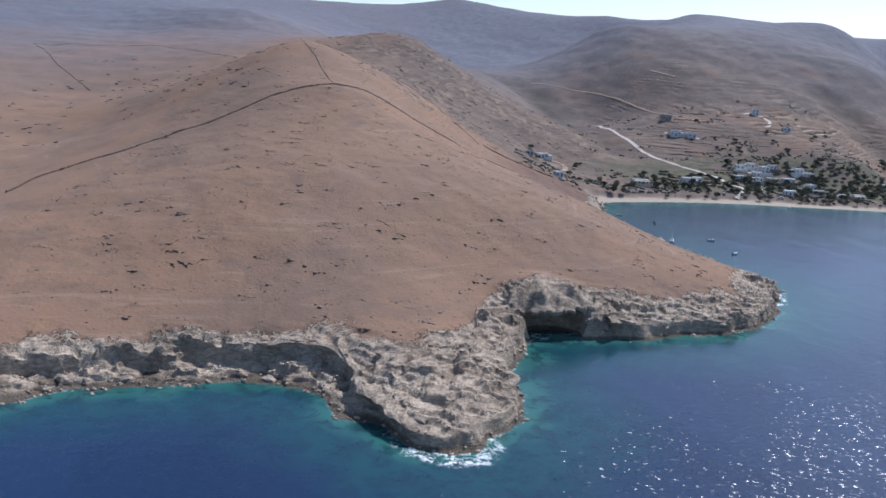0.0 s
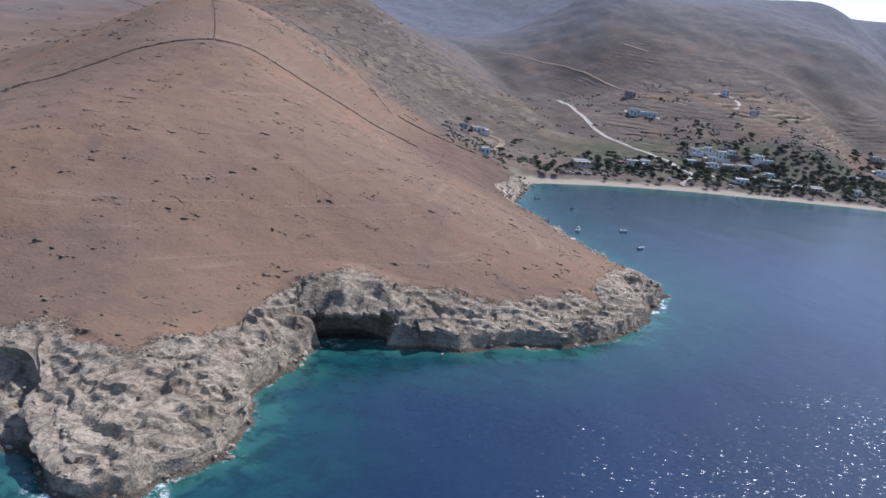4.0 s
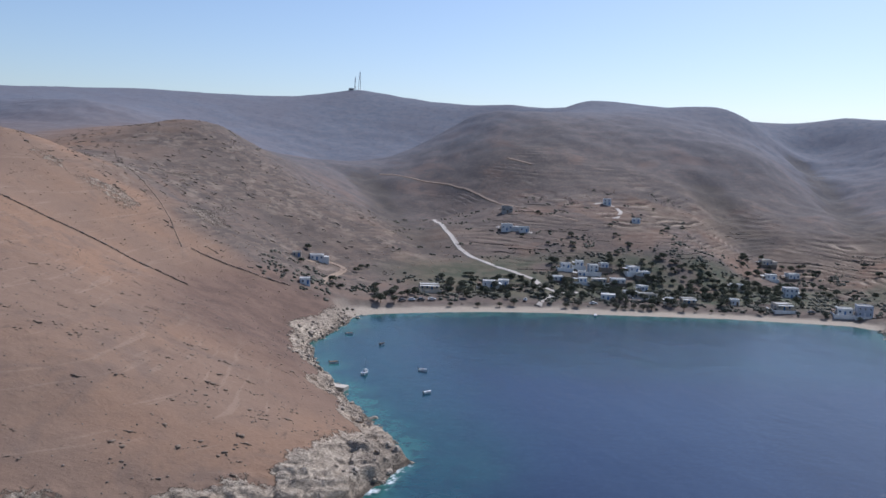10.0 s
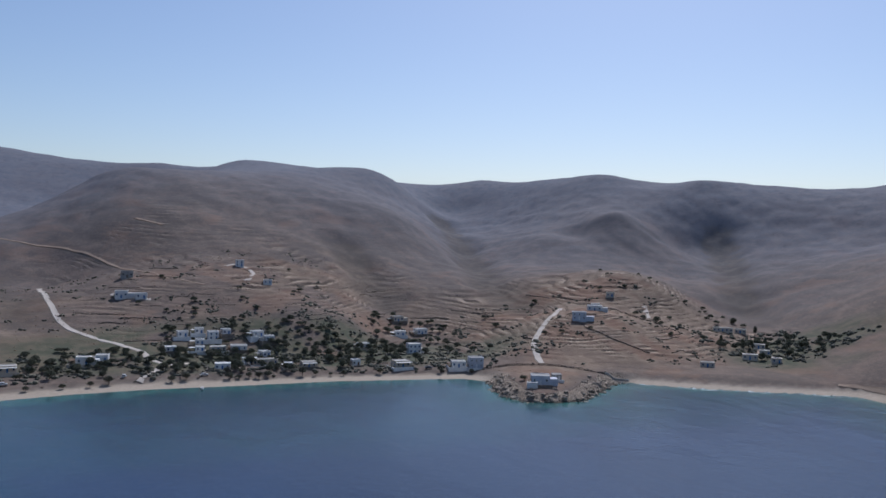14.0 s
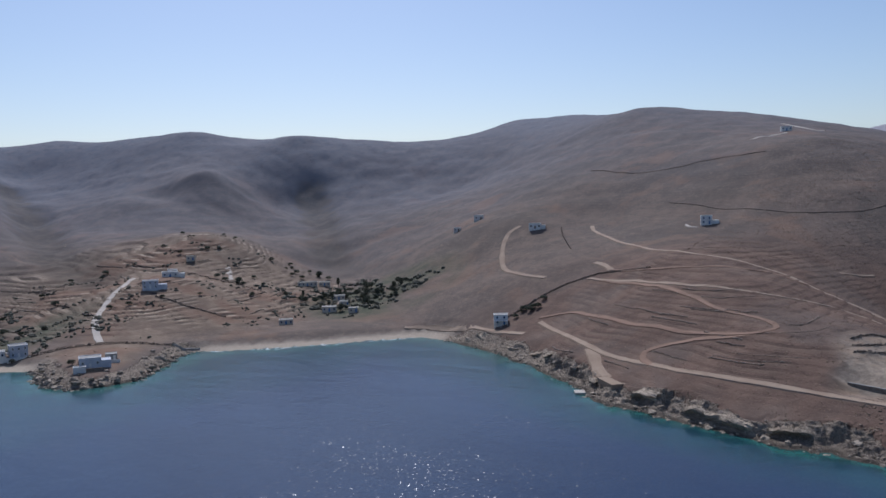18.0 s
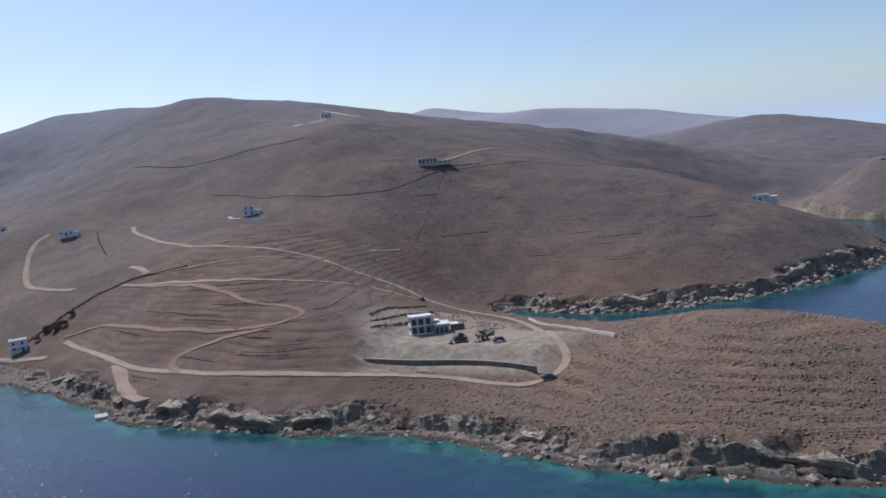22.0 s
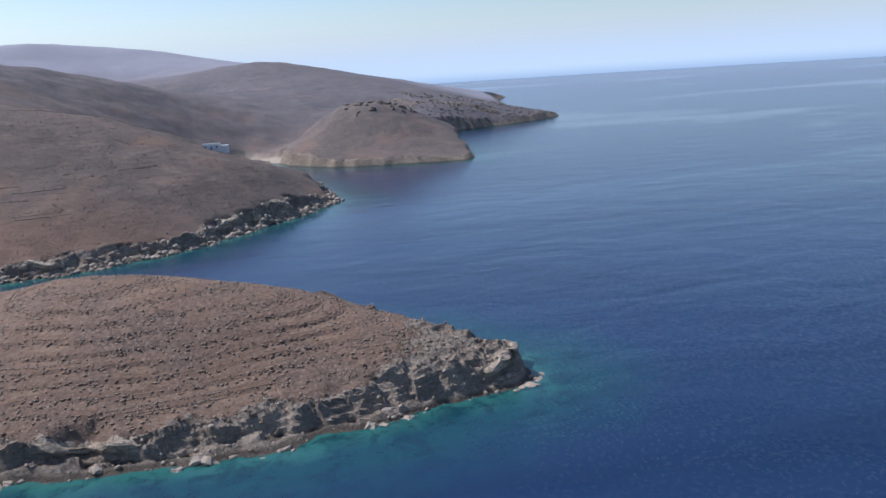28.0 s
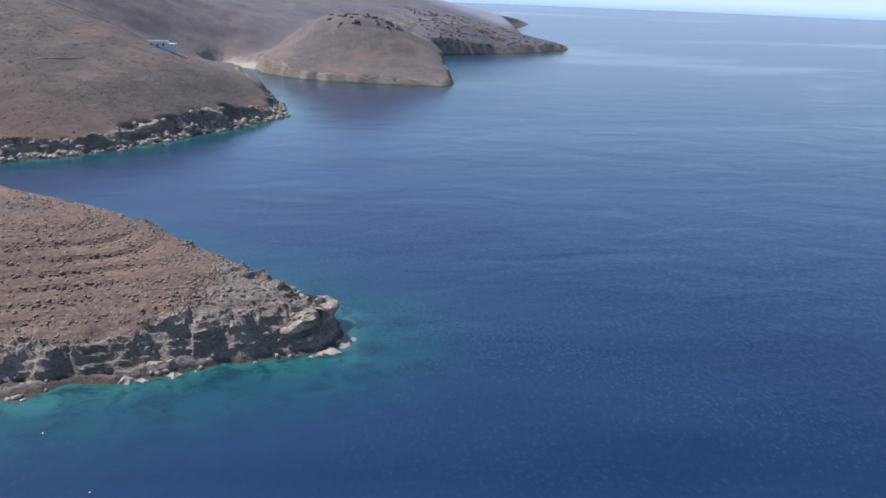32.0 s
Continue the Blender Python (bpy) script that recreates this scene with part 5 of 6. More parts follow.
house(500, 628, -30, 6, 5, 3.0, SMALL, group=HILLS)
house(530, 655, -35, 6, 5, 3.0, "pale stone cottage among terrace walls", plaster=CREAM, group=HILLS)
house(269, 755, -8, 6, 6, 4.4, "white tower-like house beside a curved drive", 2, group=HILLS)
house(190, 753, 2, 8, 7, 4.4, "unfinished grey concrete house on the slope", plaster=CONCRETE, trim=WOOD, roof=CONCRETE, group=HILLS)
house(186, 700, -3, 8, 6, 4.4, "white villa with terraces on the hillside", wing=6, group=HILLS)
house(198, 694, -3, 7, 5, 3.2, "low white wing of a hillside villa", group=HILLS)
house(283, 714, -10, 6, 5, 2.6, SMALL, group=HILLS)
house(69, 518, 14, 5, 5, 2.8, "white hut above the rocky shore", group=HILLS)
house(65, 587, 8, 8, 6, 2.9, "white house beside a dirt drive", group=HILLS, wing=3)
house(55, 575, 8, 5, 4, 2.6, "cream stone shed on the slope", plaster=CREAM, group=HILLS)
house(676, 460, -54, 8, 6, 3.4, "pale unfinished house at the road's end", plaster=WHITE, trim=WOOD, group=HILLS, wing=3)
house(705, 534, -54, 7, 6, 3.4, "whitewashed stone hill house", plaster=WHITE, trim=WOOD, group=HILLS)
house(692, 545, -54, 5, 4, 2.6, "pale stone shed on the slope", plaster=WHITE, trim=WOOD, group=HILLS)
house(548, 389, -50, 7, 6, 4.8, "two-storey white house above the rocky shore", 2, group=HILLS, porch=True)
house(690, 344, -62, 6.5, 6, 4.8, "tall white two-storey house on the scrub slope", 2, group=HILLS, wing=4)
house(895, 372, -62, 8, 6, 3.2, "white cottage high on the hill", group=HILLS)
house(791, 50, -100, 10, 6, 3.4, "white house on the saddle above a cove", wing=5, group=HILLS)
for x, y, turn, w, d, h in ((509, 518, -35, 8, 5, 2.6), (550, 528, -40, 9, 6, 2.8), (566, 532, -40, 7, 5, 2.6), (590, 600, -40, 14, 5, 2.6), (604, 598, -40, 8, 5, 2.6), (575, 548, -40, 8, 5, 2.7), (556, 512, -40, 6, 5, 2.6)):
    house(x, y, turn, w, d, h, "low white-roofed farm building among dark trees", plaster=CREAM, group=FARM)


def new_villa():
    """The house under construction: two tiers of white slabs over grey block walls, dark panes for open bays."""
    base = ground_z(519, 190)
    top = tagged(new("unfinished_villa"), "unfinished white and grey villa on a levelled plot", "house")
    top.matrix_world = Matrix.Translation((521, 194, base)) @ Matrix.Rotation(radians(-68), 4, "Z") @ Matrix.Scale(0.88, 4)
    # main block, two storeys
    for s, z in enumerate((0.4, 3.7)):
        part("wall", boxed(-4.2, -2.4, z, 4.2, 4.2, z + 2.9), CONCRETE, top, "grey block walls")
        part("slab", boxed(-4.6, -3.4, z + 2.9, 4.6, 4.6, z + 3.3, bevel=0.04), WHITE, top, "white floor slab")
        for u in (-4.1, -1.5, 1.5, 4.1):
            part("column", boxed(u - 0.18, -3.2, z, u + 0.18, -2.84, z + 2.9), WHITE, top)
        # dark framed panes stand in for the shade within unglazed bays
        for u in (-2.8, 0.0, 2.8):
            window(1.5, 2.2, WOOD, top, (u, -2.46, z + 1.25), 0)
        for v in (-0.8, 2.4):
            window(1.2, 1.6, WOOD, top, (-4.26, v, z + 1.5), math.pi / 2)
    part("plinth", boxed(-4.6, -3.4, -0.8, 4.6, 4.6, 0.4), WHITE, top, "white plinth")
    part("parapet", boxed(-4.6, -3.4, 7.0, 4.6, -3.1, 7.5), WHITE, top)
    part("parapet", boxed(-4.6, -3.1, 7.0, -4.3, 4.6, 7.5), WHITE, top)
    # lower wing
    part("wall", boxed(4.7, -4.6, -0.8, 10.8, 2.6, 3.3), CONCRETE, top, "grey block walls of the wing")
    part("slab", boxed(4.65, -5.0, 3.3, 11.2, 2.9, 3.7, bevel=0.04), WHITE, top, "white roof slab of the wing")
    part("slab", boxed(4.65, -1.0, 4.4, 7.6, 2.6, 4.75, bevel=0.04), WHITE, top, "white stair roof")
    part("stair_box", boxed(4.75, -0.8, 3.7, 7.4, 2.4, 4.4), CONCRETE, top)
    for u in (6.0, 7.8, 9.6):
        window(1.0, 2.1, WOOD, top, (u, -4.66, 1.2), 0)
    # low annex
    part("annex", boxed(12.2, -1.2, -0.8, 17.4, 3.0, 2.2), STONE, top, "low brown stone annex")
    part("annex_roof", boxed(12.0, -1.5, 2.2, 15.2, 3.2, 2.5), WHITE, top, "white slab over the annex")
    part("terrace", boxed(2.0, -7.2, -0.7, 12.0, -5.1, 0.15), CONCRETE, top, "raw concrete terrace")


def ridge_frame():
    """A roofed shell of pale columns and slabs with a low wing and a rubble yard."""
    top = tagged(new("unfinished_house"), "unfinished pale concrete house frame on the ridge", "house", HILLS)
    top.matrix_world = Matrix.Translation((764, 253, ground_z(764, 253))) @ Matrix.Rotation(radians(-68), 4, "Z")
    part("slab", boxed(-6.5, -3.5, -1.5, 6.5, 3.5, 0.3), CREAM, top)
    part("roof_slab", boxed(-6.5, -3.6, 3.3, 6.5, 3.6, 3.8, bevel=0.04), WHITE, top, "pale flat roof slab")
    part("back_wall", boxed(-6.4, 1.6, 0.3, 6.4, 2.0, 3.3), CONCRETE, top, "grey block back wall")
    for i in range(6):
        u = -6.2 + i * 12.4 / 5
        part("column", boxed(u - 0.35, -3.4, 0.3, u + 0.35, -2.8, 3.3), WHITE, top)
    part("wing", boxed(6.6, -2.6, -1.5, 15.5, 2.6, 1.3, bevel=0.05), CREAM, top, "low pale walls of an unroofed wing")
    # dark panels on the solid wall imitate the shade inside doorways
    for u in (8.5, 11.5, 14.0):
        part("opening", boxed(u - 0.5, -2.66, 0.0, u + 0.5, -2.5, 1.1), GLASSY, top, "dark panel set in for a shaded gap")


ridge_frame()
rubble_wall([(1030, -60), (1018, -78), (1003, -96), (992, -104)], 0.7, 3.5, DARKSTONE, "dark rocky crest of the cape")
rubble_wall([(772, 238), (780, 228), (783, 222)], 1.2, 1.0, CREAM, "pale rubble wall beside the ridge house")
new_villa()
for x, y, s in ((512, 178, 1.0), (516, 170, 1.5), (506, 176, 0.8)):
    pile = bmesh.new()
    bmesh.ops.create_icosphere(pile, subdivisions=3, radius=1.0)
    for v in pile.verts:
        n = noise.noise(v.co * 2.1 + Vector((x, y, 0))) * 0.35
        v.co = Vector((v.co.x * 3.2 * s, v.co.y * 2.2 * s, max(v.co.z, -0.4) * 1.3 * s)) * (1 + n)
    ob = tagged(part("rubble_heap", pile, STONE), "heap of grey building rubble on the plot", "rubble")
    ob.location = (x, y, ground_z(x, y))


# ---------------------------------------------------------------- vehicles
def wheel(parent, x, y, r, w):
    bm = bmesh.new()
    bmesh.ops.create_cone(bm, cap_ends=True, segments=16, radius1=r, radius2=r, depth=w, matrix=Matrix.Translation((x, y, r)) @ Matrix.Rotation(math.pi / 2, 4, "X"))
    tyre = part("wheel", bm, RUBBER, parent)
    bm = bmesh.new()
    bmesh.ops.create_cone(bm, cap_ends=True, segments=12, radius1=r * 0.55, radius2=r * 0.5, depth=w + 0.04, matrix=Matrix.Translation((x, y, r)) @ Matrix.Rotation(math.pi / 2, 4, "X"))
    part("rim", bm, STEEL, tyre)


def taper(bm, z0, top):
    """Draws in the upper corners of a body."""
    for v in bm.verts:
        if v.co.z > z0:
            v.co.x, v.co.y = v.co.x * top, v.co.y * (0.5 + top / 2)
    return bm


def car(x, y, turn, paint, label):
    c = tagged(new("car"), label, "car")
    c.matrix_world = Matrix.Translation((x, y, ground_z(x, y) + 0.2)) @ Matrix.Rotation(radians(turn), 4, "Z")
    part("body", boxed(-2.05, -0.85, 0.3, 2.05, 0.85, 0.95, bevel=0.12), paint, c)
    part("cabin", taper(boxed(-1.5, -0.78, 0.95, 1.0, 0.78, 1.5, bevel=0.08), 1.2, 0.82), paint, c)
    part("windscreen", taper(boxed(-1.54, -0.7, 1.0, 1.04, 0.7, 1.42), 1.2, 0.84), GLASSY, c)
    part("side_glass", taper(boxed(-1.3, -0.80, 1.0, 0.8, 0.80, 1.40), 1.2, 0.84), GLASSY, c)
    for u in (-1.3, 1.3):
        for v in (-0.8, 0.8):
            wheel(c, u, v, 0.33, 0.2)
    for v in (-0.6, 0.6):
        part("headlight", boxed(2.0, v - 0.16, 0.62, 2.08, v + 0.16, 0.76), HULL, c)
    return c


def loader(x, y, turn, paint, label):
    c = tagged(new("digger"), label, "digger")
    c.matrix_world = Matrix.Translation((x, y, ground_z(x, y) + 0.1)) @ Matrix.Rotation(radians(turn), 4, "Z")
    part("chassis", boxed(-2.2, -1.0, 0.7, 2.2, 1.0, 1.5, bevel=0.1), paint, c)
    part("cab", taper(boxed(-1.0, -0.8, 1.5, 0.6, 0.8, 2.8, bevel=0.08), 2.2, 0.9), GLASSY, c)
    part("bonnet", boxed(0.7, -0.7, 1.5, 2.1, 0.7, 2.0, bevel=0.1), paint, c)
    for v in (-0.75, 0.75):
        bm = boxed(-0.1, v - 0.1, -0.12, 2.6, v + 0.1, 0.12)
        bm.transform(Matrix.Translation((1.4, 0, 1.5)) @ Matrix.Rotation(0.35, 4, "Y"))
        part("arm", bm, paint, c)
    part("bucket", taper(boxed(3.3, -1.15, 0.2, 4.3, 1.15, 1.0, bevel=0.08), 0.6, 0.9), STEEL, c)
    for u in (-1.4, 1.4):
        for v in (-1.0, 1.0):
            wheel(c, u, v, 0.62, 0.4)
    return c


ORANGE = worn("machine_paint", (0.34, 0.18, 0.06), (0.24, 0.13, 0.05), 0.8, 0.5, 0.01, 0.4)
DULLPAINT = worn("dull_machine_paint", (0.13, 0.11, 0.09), (0.09, 0.08, 0.065), 0.9, 0.6, 0.01, 0.3)
GREYPAINT = worn("grey_car_paint", (0.12, 0.12, 0.125), (0.09, 0.09, 0.095), 0.9, 0.3, 0.0, 0.5)
PALEPAINT = worn("white_car_paint", (0.72, 0.72, 0.71), (0.62, 0.62, 0.61), 0.9, 0.3, 0.0, 0.5)
car(476.5, 144, 100, GREYPAINT, "dark grey car parked on the dirt road's bend")
loader(507, 169, 160, ORANGE, "brown wheel loader parked on the plot")
loader(505, 176, 120, DULLPAINT, "grey digger standing beside the rubble")
car(503, 163, 120, GREYPAINT, "dark grey pickup parked on the plot")
car(589, 213, 30, GREYPAINT, "dark car parked at the track junction")
for x, y, a, p in ((118, 540, 20, GREYPAINT), (123, 543, 24, PALEPAINT), (128, 545, 15, GREYPAINT), (134, 547, 10, PALEPAINT), (186, 556, 80, PALEPAINT), (224, 556, 10, PALEPAINT), (345, 553, 0, GREYPAINT)):
    tagged(car(x, y, a, p, ("dark" if p is GREYPAINT else "white") + " car parked on the ground behind the beach"), group="cars behind the beach")


# ---------------------------------------------------------------- boats, slips and masts
def boat(x, y, turn, length, label, trim=HULL, cabin=False):
    b = tagged(new("boat"), label, "boat", "boats moored in the bay")
    b.matrix_world = Matrix.Translation((x, y, 0)) @ Matrix.Rotation(radians(turn), 4, "Z")
    half = length * 0.19

    def shell(scale, z0, z1):
        bm, lo, hi = bmesh.new(), [], []
        n = 12
        for i in range(n + 1):
            u = i / n
            beam = half * (1 - max(0.0, (u - 0.45) / 0.55) ** 2.2) * scale
            for s in (-1, 1):
                lo.append(bm.verts.new(((u - 0.5) * length * 0.94, s * beam * 0.7, z0)))
                hi.append(bm.verts.new(((u - 0.5) * length, s * beam, z1 + 0.25 * u * u)))
        for i in range(n):
            a = 2 * i
            for f in ((lo[a], lo[a + 2], hi[a + 2], hi[a]), (hi[a + 1], hi[a + 3], lo[a + 3], lo[a + 1]), (lo[a + 1], lo[a + 3], lo[a + 2], lo[a]), (hi[a], hi[a + 2], hi[a + 3], hi[a + 1])):
                bm.faces.new(f)
        bm.faces.new((lo[0], hi[0], hi[1], lo[1]))
        return bm

    part("hull", shell(1.0, -0.3, 0.6), HULL, b)
    part("gunwale", shell(1.04, 0.56, 0.7), trim, b)
    part("bench", boxed(-0.3, -half * 0.85, 0.72, 0.1, half * 0.85, 0.84), WOOD, b)
    if cabin:
        c = part("cabin", taper(boxed(-length * 0.2, -half * 0.6, 0.6, length * 0.18, half * 0.6, 1.8, bevel=0.08), 1.4, 0.88), HULL, b)
        part("cabin_window", boxed(-length * 0.14, -half * 0.66, 1.1, length * 0.14, half * 0.66, 1.45), GLASSY, c)
        bm = bmesh.new()
        bmesh.ops.create_cone(bm, cap_ends=True, segments=8, radius1=0.07, radius2=0.04, depth=4.2, matrix=Matrix.Translation((0, 0, 3.6)))
        part("mast", bm, STEEL, b)
    else:
        part("outboard", boxed(-length * 0.5 - 0.3, -0.18, 0.2, -length * 0.5 + 0.05, 0.18, 1.1, bevel=0.05), RUBBER, b)


boat(111, 395, 70, 4.6, "white fishing boat with a small cabin", cabin=True)
boat(132, 402, -20, 3.4, "white dinghy moored in the bay")
boat(134, 372, 35, 3.2, "small white dinghy moored in the bay")
boat(98, 409, 5, 3.6, "pale open boat near the rocks", WOOD)
boat(98, 463, 10, 3.4, "pale open boat near the beach", WOOD)
boat(114, 444, 60, 3.6, "small dark-trimmed dinghy in the bay", RUBBER)
boat(221, 533, 80, 3.6, "small white boat at the beach's edge")


def slab(x, y, turn, w, d, label, mat=PALETRACK, lift=0.5):
    z = max(ground_z(x, y), 0.2)
    bm = boxed(-w / 2, -d / 2, -1.5, w / 2, d / 2, lift, bevel=0.06)
    ob = tagged(part("concrete_slip", bm, mat), label, "slip")
    ob.matrix_world = Matrix.Translation((x, y, z)) @ Matrix.Rotation(radians(turn), 4, "Z")


slab(103, 373, -20, 8, 4, "pale concrete slip on the rocky shore")
slab(480, 297, 40, 5, 4, "pale concrete slip at the water's edge")
slab(485, 286, 55, 13, 6, "pale levelled platform above the rocky shore", TRACK, 0.6)


def lattice_mast(x, y, height, label):
    top = tagged(new("radio_mast"), label, "mast", "masts on the summit")
    top.location = (x, y, ground_z(x, y))
    foot, head = height * 0.075, height * 0.02

    def strut(a, b, r):
        a, b = Vector(a), Vector(b)
        bm = bmesh.new()
        turn = (b - a).to_track_quat("Z", "Y").to_matrix().to_4x4()
        bmesh.ops.create_cone(bm, cap_ends=True, segments=5, radius1=r, radius2=r, depth=(b - a).length, matrix=Matrix.Translation((a + b) / 2) @ turn)
        return bm

    corner = [(-1, -1), (1, -1), (1, 1), (-1, 1)]
    for u, v in corner:
        part("leg", strut((u * foot, v * foot, -1), (u * head, v * head, height), 0.22), STEEL, top)
    levels = 9
    for i in range(levels):
        s0, s1 = (foot + (head - foot) * (i + j) / levels for j in (0, 1))
        z0, z1 = height * i / levels, height * (i + 1) / levels
        for (u, v), (p, q) in zip(corner, corner[1:] + corner[:1]):
            part("brace", strut((u * s0, v * s0, z0), (p * s1, q * s1, z1), 0.12), STEEL, top)
    bm = bmesh.new()
    bmesh.ops.create_cone(bm, cap_ends=True, segments=8, radius1=0.25, radius2=0.12, depth=height * 0.16, matrix=Matrix.Translation((0, 0, height * 1.07)))
    part("aerial", bm, STEEL, top)
    for z in (0.72, 0.85):
        bm = bmesh.new()
        bmesh.ops.create_cone(bm, cap_ends=True, segments=12, radius1=1.1, radius2=0.7, depth=0.7, matrix=Matrix.Translation((0, -1.2, height * z)) @ Matrix.Rotation(math.pi / 2, 4, "X"))
        part("dish", bm, HULL, top)


lattice_mast(-6, 1543, 30, "tall grey lattice radio mast on the summit")
lattice_mast(-14, 1545, 21, "shorter grey lattice radio mast on the summit")
house(-20, 1540, 0, 8, 5, 3, "small pale equipment hut on the summit", plaster=CONCRETE, trim=WOOD, name="hut", blind=True)


# ---------------------------------------------------------------- trees
def clump(bm, at, r, rng):
    made = bmesh.ops.create_icosphere(bm, subdivisions=1, radius=r)["verts"]
    for v in made:
        v.co = Vector(at) + Vector((v.co.x, v.co.y, v.co.z * 0.75)) * rng.uniform(0.6, 1.25)


def tree(label, height, spread, leaf, seed, limbs=6):
    rng = random.Random(seed)
    t = tagged(new("tree"), label, "tree", "trees behind the beach")
    bm = bmesh.new()

    def limb(a, b, r0, r1):
        a, b = Vector(a), Vector(b)
        bmesh.ops.create_cone(bm, cap_ends=True, segments=7, radius1=r0, radius2=r1, depth=(b - a).length,
                              matrix=Matrix.Translation((a + b) / 2) @ (b - a).to_track_quat("Z", "Y").to_matrix().to_4x4())

    fork = (rng.uniform(-0.2, 0.2), rng.uniform(-0.2, 0.2), height * 0.36)
    limb((0, 0, -0.4), fork, 0.22, 0.15)
    crown = bmesh.new()
    for i in range(limbs):
        a = math.tau * i / limbs + rng.uniform(-0.4, 0.4)
        r = spread * rng.uniform(0.45, 0.85)
        tip = (r * math.cos(a), r * math.sin(a), height * rng.uniform(0.55, 0.88))
        limb(fork, tip, 0.12, 0.04)
        for _ in range(9):
            u = rng.uniform(0.45, 1.12)
            at = [fork[k] + (tip[k] - fork[k]) * u + rng.gauss(0, spread * 0.16) for k in range(3)]
            clump(crown, at, spread * rng.uniform(0.08, 0.17), rng)
    for _ in range(10):
        clump(crown, (rng.gauss(0, spread * 0.3), rng.gauss(0, spread * 0.3), height * rng.uniform(0.62, 0.97)), spread * rng.uniform(0.09, 0.18), rng)
    for _ in range(800):
        a, e = rng.uniform(0, math.tau), rng.uniform(-0.25, 1.3)
        r = spread * rng.uniform(0.35, 1.05)
        c = Vector((r * math.cos(a) * math.cos(e), r * math.sin(a) * math.cos(e), height * 0.6 + height * 0.40 * math.sin(e)))
        s = Matrix.Rotation(rng.uniform(0, 6), 3, (rng.random(), rng.random(), rng.random() + 0.1)) * rng.uniform(0.12, 0.3)
        bm_v = [crown.verts.new(c + s @ Vector(q)) for q in ((-1, -0.5, 0), (1, -0.5, 0), (0.8, 0.6, 0.2), (-0.8, 0.5, -0.2))]
        crown.faces.new(bm_v)
    part("trunk", bm, BARK, t)
    part("crown", crown, leaf, t)
    return t


KINDS = [tree("broad grey-green tamarisk tree behind the beach", 4.6, 2.7, LEAF, 1), tree("dark leafy tree in the village gardens", 5.6, 3.0, DARKLEAF, 2),
         tree("low dark carob tree on the slope", 3.6, 2.6, DARKLEAF, 3), tree("round-crowned tamarisk tree on the sand", 5.0, 2.2, LEAF, 4), tree("tall slender cypress-like tree by a farm", 8.0, 1.4, DARKLEAF, 5, 9)]
spots = [(289, 552, 3), (296, 552, 3), (281, 553, 3), (256, 553, 0), (246, 553, 0), (251, 552, 0), (241, 552, 0), (236, 552, 0), (144, 541, 0), (159, 544, 0), (171, 546, 0), (114, 535, 0), (121, 540, 1), (107, 532, 1),
         (208, 550, 0), (215, 552, 0), (222, 553, 0), (228, 553, 0), (179, 549, 0), (366, 541, 0), (350, 547, 3), (316, 551, 0)]
rng = random.Random(12)


def plant(x0, x1, y0, y1, n, kinds):
    for _ in range(n):
        spots.append((rng.uniform(x0, x1), rng.uniform(y0, y1), rng.choice(kinds)))


plant(100, 125, 533, 560, 14, (1, 0)), plant(138, 200, 556, 606, 70, (1, 2, 2)), plant(203, 302, 558, 610, 135, (1, 1, 0)), plant(210, 300, 610, 645, 42, (1, 2)), plant(300, 350, 565, 635, 74, (1, 1, 2))
plant(345, 405, 585, 700, 46, (1, 2)), plant(548, 612, 506, 565, 74, (1, 1, 1, 4)), plant(180, 340, 650, 760, 16, (2,)), plant(420, 590, 550, 720, 20, (2,))
plant(520, 560, 560, 640, 8, (2, 1)), plant(590, 625, 590, 650, 14, (1, 2)), plant(50, 100, 520, 600, 12, (2,)), plant(360, 400, 476, 500, 5, (2,)), plant(552, 572, 376, 392, 7, (2,))
taken = [o.location.copy() for o in bpy.data.objects if o.parent is None and o.get("category") in ("house", "car")]
grove_v, grove_f, planted = [], [], 0
for x, y, kind in spots:
    z = ground_z(x, y)
    if z < 0.4 or any((Vector((x, y, p.z)) - p).length < 5.5 for p in taken):
        continue
    s = rng.uniform(0.5, 0.9)
    m = Matrix.Translation((x, y, z)) @ Matrix.Rotation(rng.uniform(0, 6.3), 4, "Z")
    size = (s, s, s * rng.uniform(0.85, 1.1))
    if planted < 285 and (y < 588 or x > 345 or rng.random() < 0.3):
        one = copy_thing(KINDS[kind], m)
        one.scale = size
        planted += 1
        continue
    me = next(c for c in KINDS[kind].children if c.name.startswith("crown")).data
    co = np.empty(len(me.vertices) * 3)
    me.vertices.foreach_get("co", co)
    co = co.reshape(-1, 3) * size
    co[:, 2] -= 0.25 * s
    start = sum(len(v) for v in grove_v)
    grove_v.append(co @ np.array(m.to_3x3()).T + np.array((x, y, z)))
    grove_f.extend([start + i for i in f.vertices] for f in me.polygons)
me = bpy.data.meshes.new("garden_trees")
me.from_pydata(np.concatenate(grove_v).tolist(), [], grove_f)
me.materials.append(DARKLEAF)
tagged(new("garden_trees", me), "dense grey-green garden trees and bushes between houses", "trees", kind="stuff")
for i, k in enumerate(KINDS):
    x, y = ((232, 596), (316, 596), (428, 640), (274, 553), (606, 585))[i]
    k.location = (x, y, ground_z(x, y))


